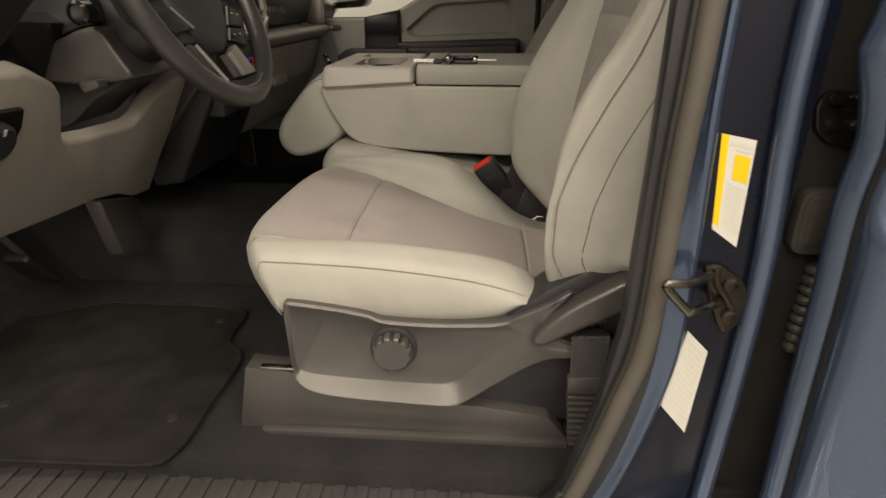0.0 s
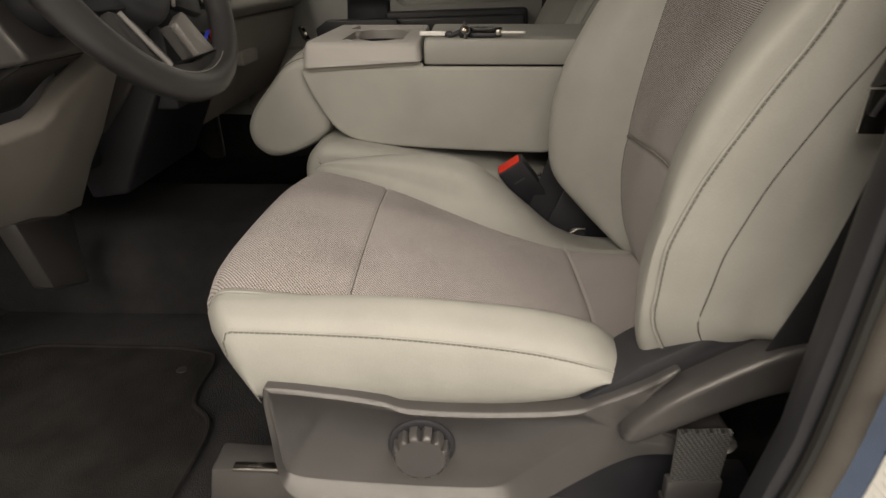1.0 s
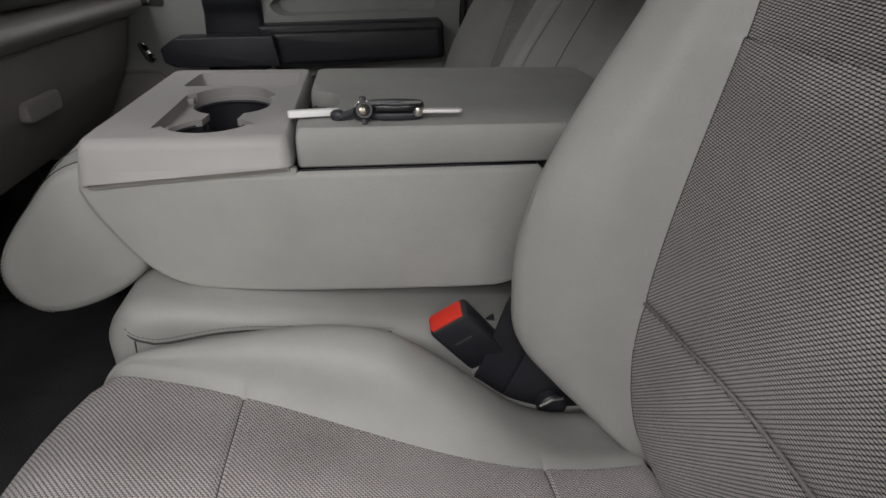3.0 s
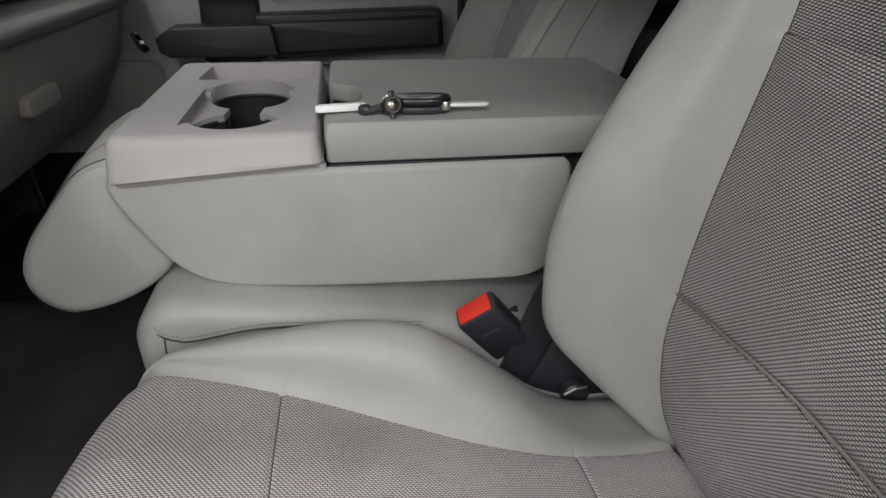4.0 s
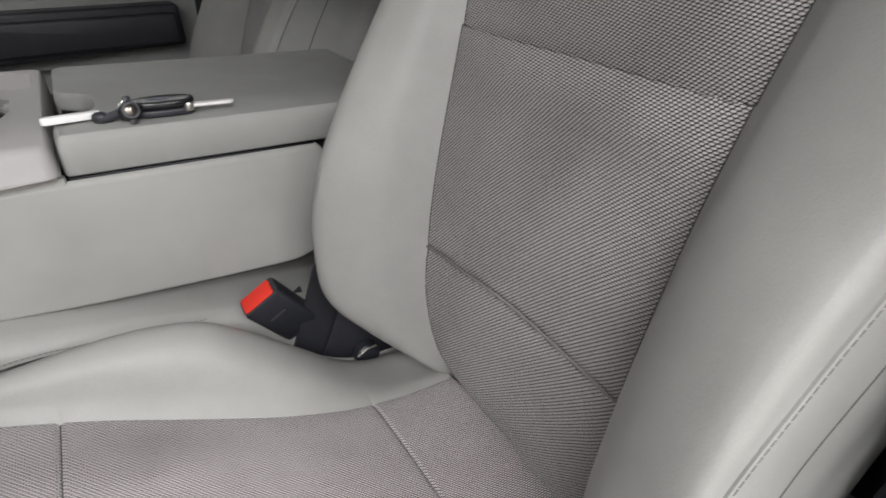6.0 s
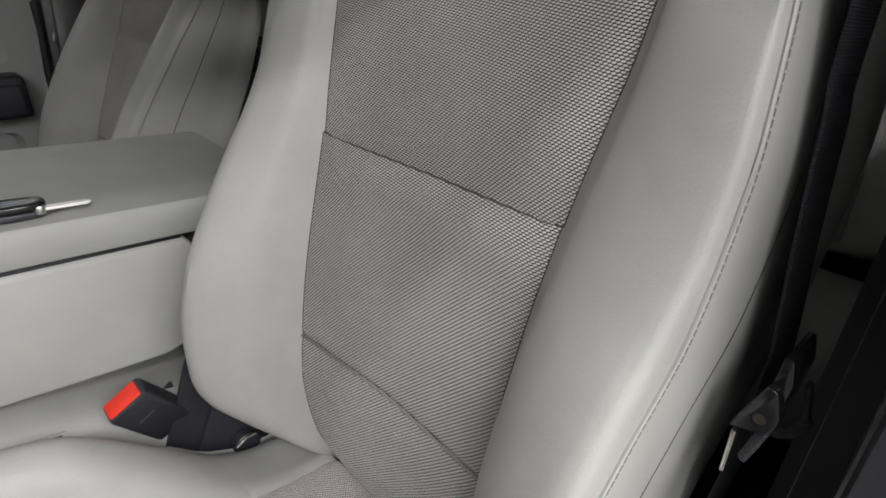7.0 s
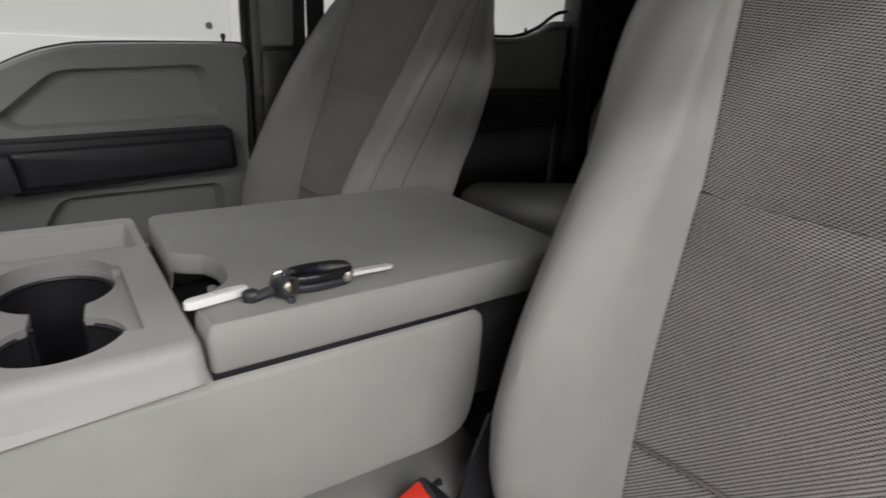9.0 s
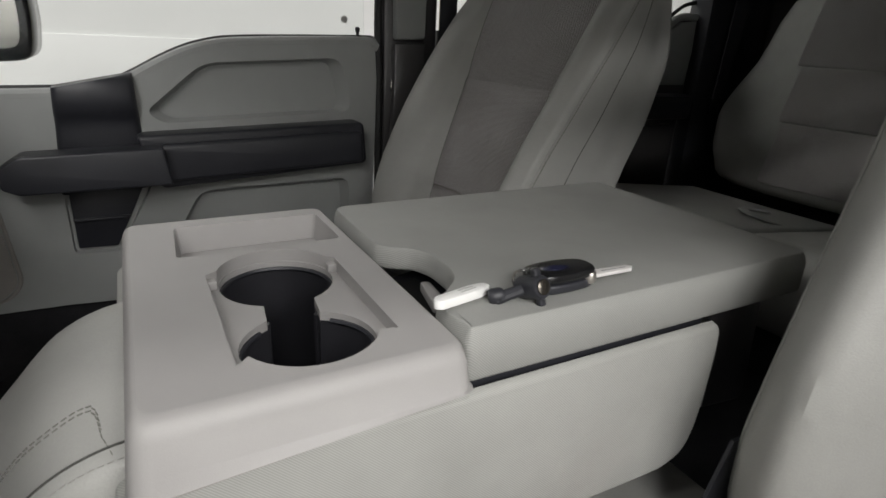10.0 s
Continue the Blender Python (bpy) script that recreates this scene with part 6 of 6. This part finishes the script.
outl = [dp(0.50, 0.575), dp(0.642, 0.560), dp(0.659, 0.562), dp(0.691, 0.551), dp(0.721, 0.538), dp(0.738, 0.523), dp(0.751, 0.496), dp(0.766, 0.462), dp(0.774, 0.450), dp(0.790, 0.445), dp(0.851, 0.439), dp(0.922, 0.436), dp(0.958, 0.436), dp(0.972, 0.444), dp(0.997, 0.472), dp(1.039, 0.496), dp(1.075, 0.511), dp(1.097, 0.507), dp(1.104, 0.490), dp(1.108, 0.431), dp(1.114, 0.359), dp(1.126, 0.258), dp(1.06, 0.266), dp(0.992, 0.293), dp(0.913, 0.309), dp(0.81, 0.316), dp(0.69, 0.326), dp(0.50, 0.340)]
on_dash("lower_panel", prism(outl, "z", -0.03, 0.0, 0.007, 3), TAUPE_DARK, "taupe lower dash panel")
on_dash("lower_return", prism([dp(1.09, 0.285), dp(1.095, 0.50), dp(1.122, 0.49), dp(1.135, 0.38), dp(1.125, 0.28)], "z", -0.06, -0.006, 0.006), TAUPE_DARK)
on_dash("column_opening", prism([dp(0.735, 0.56), dp(0.775, 0.45), dp(0.86, 0.43), dp(0.955, 0.438), dp(1.10, 0.515), dp(1.10, 0.54), dp(0.735, 0.56)], "z", -0.14, -0.11), GLOSSBLACK, "gloss black column surround")
cover = rounded([(-0.747, 0.569), (-0.666, 0.581), (-0.622, 0.599), (-0.588, 0.606), (-0.569, 0.569), (-0.544, 0.528), (-0.573, 0.522), (-0.633, 0.516), (-0.693, 0.521), (-0.756, 0.529)], 0.014, 3)
place(part("column_cover", prism(cover, "y", 0.873, 1.05, 0.012, 3), CHAR, None, "charcoal lower column cover"), dash)
housing = rounded([(-0.729, 0.684), (-0.622, 0.684), (-0.597, 0.640), (-0.590, 0.610), (-0.622, 0.601), (-0.672, 0.584), (-0.738, 0.580)], 0.010, 3)
place(part("column_housing", prism(housing, "y", 0.884, 1.04, 0.008, 2), BLACK, None, "black upper column housing"), dash)
place(part("column_boot", prism(rounded([(-0.765, 0.515), (-0.622, 0.520), (-0.569, 0.523), (-0.640, 0.489), (-0.693, 0.445), (-0.765, 0.436)], 0.02, 3), "y", 0.90, 1.02, 0.012, 3), LINER, None, "black rubber column boot"), dash)
on_dash("upper_panel", prism([dp(0.50, 0.585), dp(0.66, 0.572), dp(0.70, 0.63), dp(0.74, 0.78), dp(0.50, 0.78)], "z", -0.10, -0.03, 0.008), BLACK, "black upper dash")
on_dash("light_switch_bezel", prism(rounded([dp(0.585, 0.524), dp(0.668, 0.520), dp(0.672, 0.492), dp(0.650, 0.458), dp(0.585, 0.452)], 0.008), "z", -0.002, 0.004, 0.002), GLOSSBLACK, "gloss black lamp switch bezel")
bm = lathe([(0.026, 0.0), (0.026, 0.010), (0.022, 0.014)], pose(*dp(0.625, 0.488), 0.003), 24)
on_dash("light_switch", bm, BLACK, "black rotary lamp switch")
bm = prism([dp(0.622, 0.508), dp(0.627, 0.508), dp(0.627, 0.500), dp(0.622, 0.500)], "z", 0.0165, 0.0172)
on_dash("switch_mark", bm, PAPER, angle=30)
lever = prism(rounded([(-0.629, 0.523), (-0.597, 0.528), (-0.594, 0.516), (-0.622, 0.507)], 0.004), "y", 0.855, 0.880, 0.004)
place(part("release_lever", lever, CHAR, None, "small charcoal tilt release lever"), dash)
place(part("knee_bracket", prism([(1.066, 0.252), (1.20, 0.215), (1.188, 0.074), (1.098, 0.112)], "x", -0.84, -0.80, 0.006), CHAR, None, "charcoal support leg"), dash)
place(part("under_dash", block(-1.2, -0.72, 1.15, 2.32, 0.30, 0.56, 0.02), BLACK, None), dash)
place(part("upper_dash", prism([(-1.30, 0.74), (-0.80, 0.78), (-0.70, 0.74), (-0.66, 0.66), (-0.72, 0.55), (-1.30, 0.50)], "y", 1.155, 2.32, 0.03, 3), CHAR, None), dash)
place(part("instrument_hood", prism([(-1.30, 0.80), (-0.90, 0.84), (-0.84, 0.80), (-0.86, 0.70), (-0.90, 0.60), (-1.30, 0.30)], "y", 0.56, 1.15, 0.03, 3), BLACK, None, "black instrument hood"), dash)

# centre stack and passenger dash
stack = thing("centre_stack", -0.62, 1.37, 0.45, "charcoal centre stack with satin trim and control dials", "centre stack")


def on_stack(name, bm, material, label=""):
    return place(part(name, bm, material, None, label), stack)


on_stack("stack_body", prism([(-0.60, 0.70), (-0.575, 0.60), (-0.61, 0.46), (-0.70, 0.36), (-0.80, 0.36), (-0.80, 0.72)], "y", 1.20, 1.50, 0.012, 3), CHAR)
on_stack("lower_body", prism([(-0.585, 0.47), (-0.590, 0.436), (-0.69, 0.25), (-0.76, 0.24), (-0.80, 0.47)], "y", 1.205, 1.495, 0.008, 3), BLACK, "black lower console front")
on_stack("satin_trim", tube(spline([(-0.570, 1.495, 0.70), (-0.556, 1.495, 0.60), (-0.575, 1.49, 0.53), (-0.615, 1.485, 0.44)], 5), 0.013, 8, 0.6), SATIN, "satin grey edge trim")
for yk, zk, r in ((1.40, 0.575, 0.022), (1.30, 0.575, 0.022), (1.32, 0.487, 0.017)):
    on_stack("dial", lathe([(r + 0.003, 0.0), (r, 0.006), (r, 0.022), (r - 0.004, 0.026)], pose(-0.592 if zk > 0.5 else -0.612, yk, zk, 0, 78, 0), 24), CHROME if zk > 0.5 else GLOSSBLACK, "control dial")
on_stack("control_pod", block(-0.72, -0.570, 1.22, 1.42, 0.40, 0.550, 0.008), BLACK, "black control pod")
on_stack("dial", lathe([(0.020, 0.0), (0.017, 0.006), (0.017, 0.020), (0.013, 0.023)], pose(-0.571, 1.339, 0.497, 0, 78, 0), 24), GLOSSBLACK, "gloss black temperature dial")
on_stack("pod_button", block(-0.571, -0.556, 1.296, 1.312, 0.490, 0.505, 0.003), CHROME, "bright metal button")
for a0, a1, mt, lb in ((100, 250, BLUEMARK, "blue temperature mark"), (-60, 70, RED, "red temperature mark")):
    ring = [(-0.548 + 0.004 * math.sin(t), 1.339 + 0.0165 * math.cos(t), 0.501 + 0.0165 * math.sin(t)) for t in np.linspace(radians(a0), radians(a1), 10)]
    on_stack("dial_mark", tube(ring, 0.0032, 6), mt, lb)
for i in range(3):
    for j in range(4):
        on_stack("stack_button", block(-0.598 - i * 0.01, -0.585 - i * 0.01, 1.225 + j * 0.065, 1.28 + j * 0.065, 0.535 - i * 0.022, 0.551 - i * 0.022, 0.003), GLOSSBLACK)

pd = thing("glovebox_dash", -0.7, 1.9, 0.5, "taupe passenger dashboard with glovebox and dark upper trim", "dashboard")


def on_pd(name, bm, material, label=""):
    return place(part(name, bm, material, None, label), pd)


on_pd("ledge", prism([(-0.60, 0.555), (-0.590, 0.540), (-0.62, 0.515), (-0.78, 0.50), (-0.80, 0.57)], "y", 1.50, 2.26, 0.008, 3), TAUPE, "taupe dash ledge")
on_pd("glovebox", prism([(-0.630, 0.512), (-0.66, 0.40), (-0.74, 0.26), (-0.82, 0.26), (-0.82, 0.515)], "y", 1.585, 2.26, 0.012, 3), TAUPE_DARK, "taupe glovebox door")
on_pd("upper_pad", prism([(-0.64, 0.72), (-0.625, 0.66), (-0.66, 0.565), (-0.80, 0.56), (-0.82, 0.75)], "y", 1.50, 2.20, 0.014, 3), CHAR, "charcoal upper trim pad")
on_pd("end_vent", prism([(-0.63, 0.70), (-0.60, 0.64), (-0.60, 0.56), (-0.66, 0.56), (-0.68, 0.70)], "y", 2.19, 2.235, 0.006), SATIN, "satin vent surround")
for k in range(6):
    on_pd("vent_slat", block(-0.645, -0.63, 2.236, 2.275, 0.575 + k * 0.02, 0.583 + k * 0.02, 0.002), BLACK)
for k, x in enumerate(np.linspace(1.62, 1.86, 10)):
    on_pd("raised_letter_bar", block(-0.637, -0.629, x, x + 0.014, 0.60, 0.622, 0.002), CHAR)
on_pd("glovebox_handle", prism(rounded([(1.74, 0.395), (1.86, 0.395), (1.86, 0.43), (1.74, 0.43)], 0.01), "x", -0.66, -0.640, 0.004), TAUPE_DARK)

# pedals
pedal = thing("brake_pedal", -1.0, 1.08, 0.07, "dark rubber brake pedal on a steel arm", "pedal")
pm = prism(rounded([(-0.06, -0.03), (0.06, -0.03), (0.06, 0.03), (-0.06, 0.03)], 0.012), "z", 0, 0.018, 0.005)
bmesh.ops.transform(pm, matrix=pose(-0.02, 0, 0, 0, 50, 90), verts=pm.verts)
part("pad", pm, RUBBERBLACK, pedal)
part("arm", tube([(-0.02, 0.02, 0.0), (-0.12, 0.02, 0.12), (-0.16, 0.02, 0.30)], 0.010, 8), BLACK, pedal)

# floor mat
mat = thing("floor_mat", -0.75, 0.85, -0.022, "dark carpet floor mat with bound edge and worn spot", "floor mat")
mo = [(-1.02, 0.605), (-0.51, 0.615), (-0.478, 0.622), (-0.464, 0.66), (-0.466, 0.77), (-0.463, 0.885), (-0.476, 0.922), (-0.512, 0.945), (-0.522, 0.985), (-0.520, 1.05), (-0.531, 1.083), (-0.60, 1.098), (-0.86, 1.10), (-1.02, 1.02)]
mo = [(u + 0.75, v - 0.85) for u, v in rounded(mo, 0.02, 3)]
part("mat_surface", prism(mo, "z", 0.002, 0.010, 0.002), MATCLOTH, mat)
part("mat_binding", tube([(u, v, 0.010) for u, v in mo], 0.0040, 6, closed=True), MATCLOTH, mat, "bound edge")
for mx, my in ((-0.57, 1.035), (-0.514, 0.721), (-0.827, 0.736)):
    part("mat_anchor", lathe([(0.010, 0.009), (0.009, 0.0115), (0.005, 0.012)], pose(mx + 0.75, my - 0.85, 0), 16), RUBBERBLACK, mat, "mat anchor grommet")
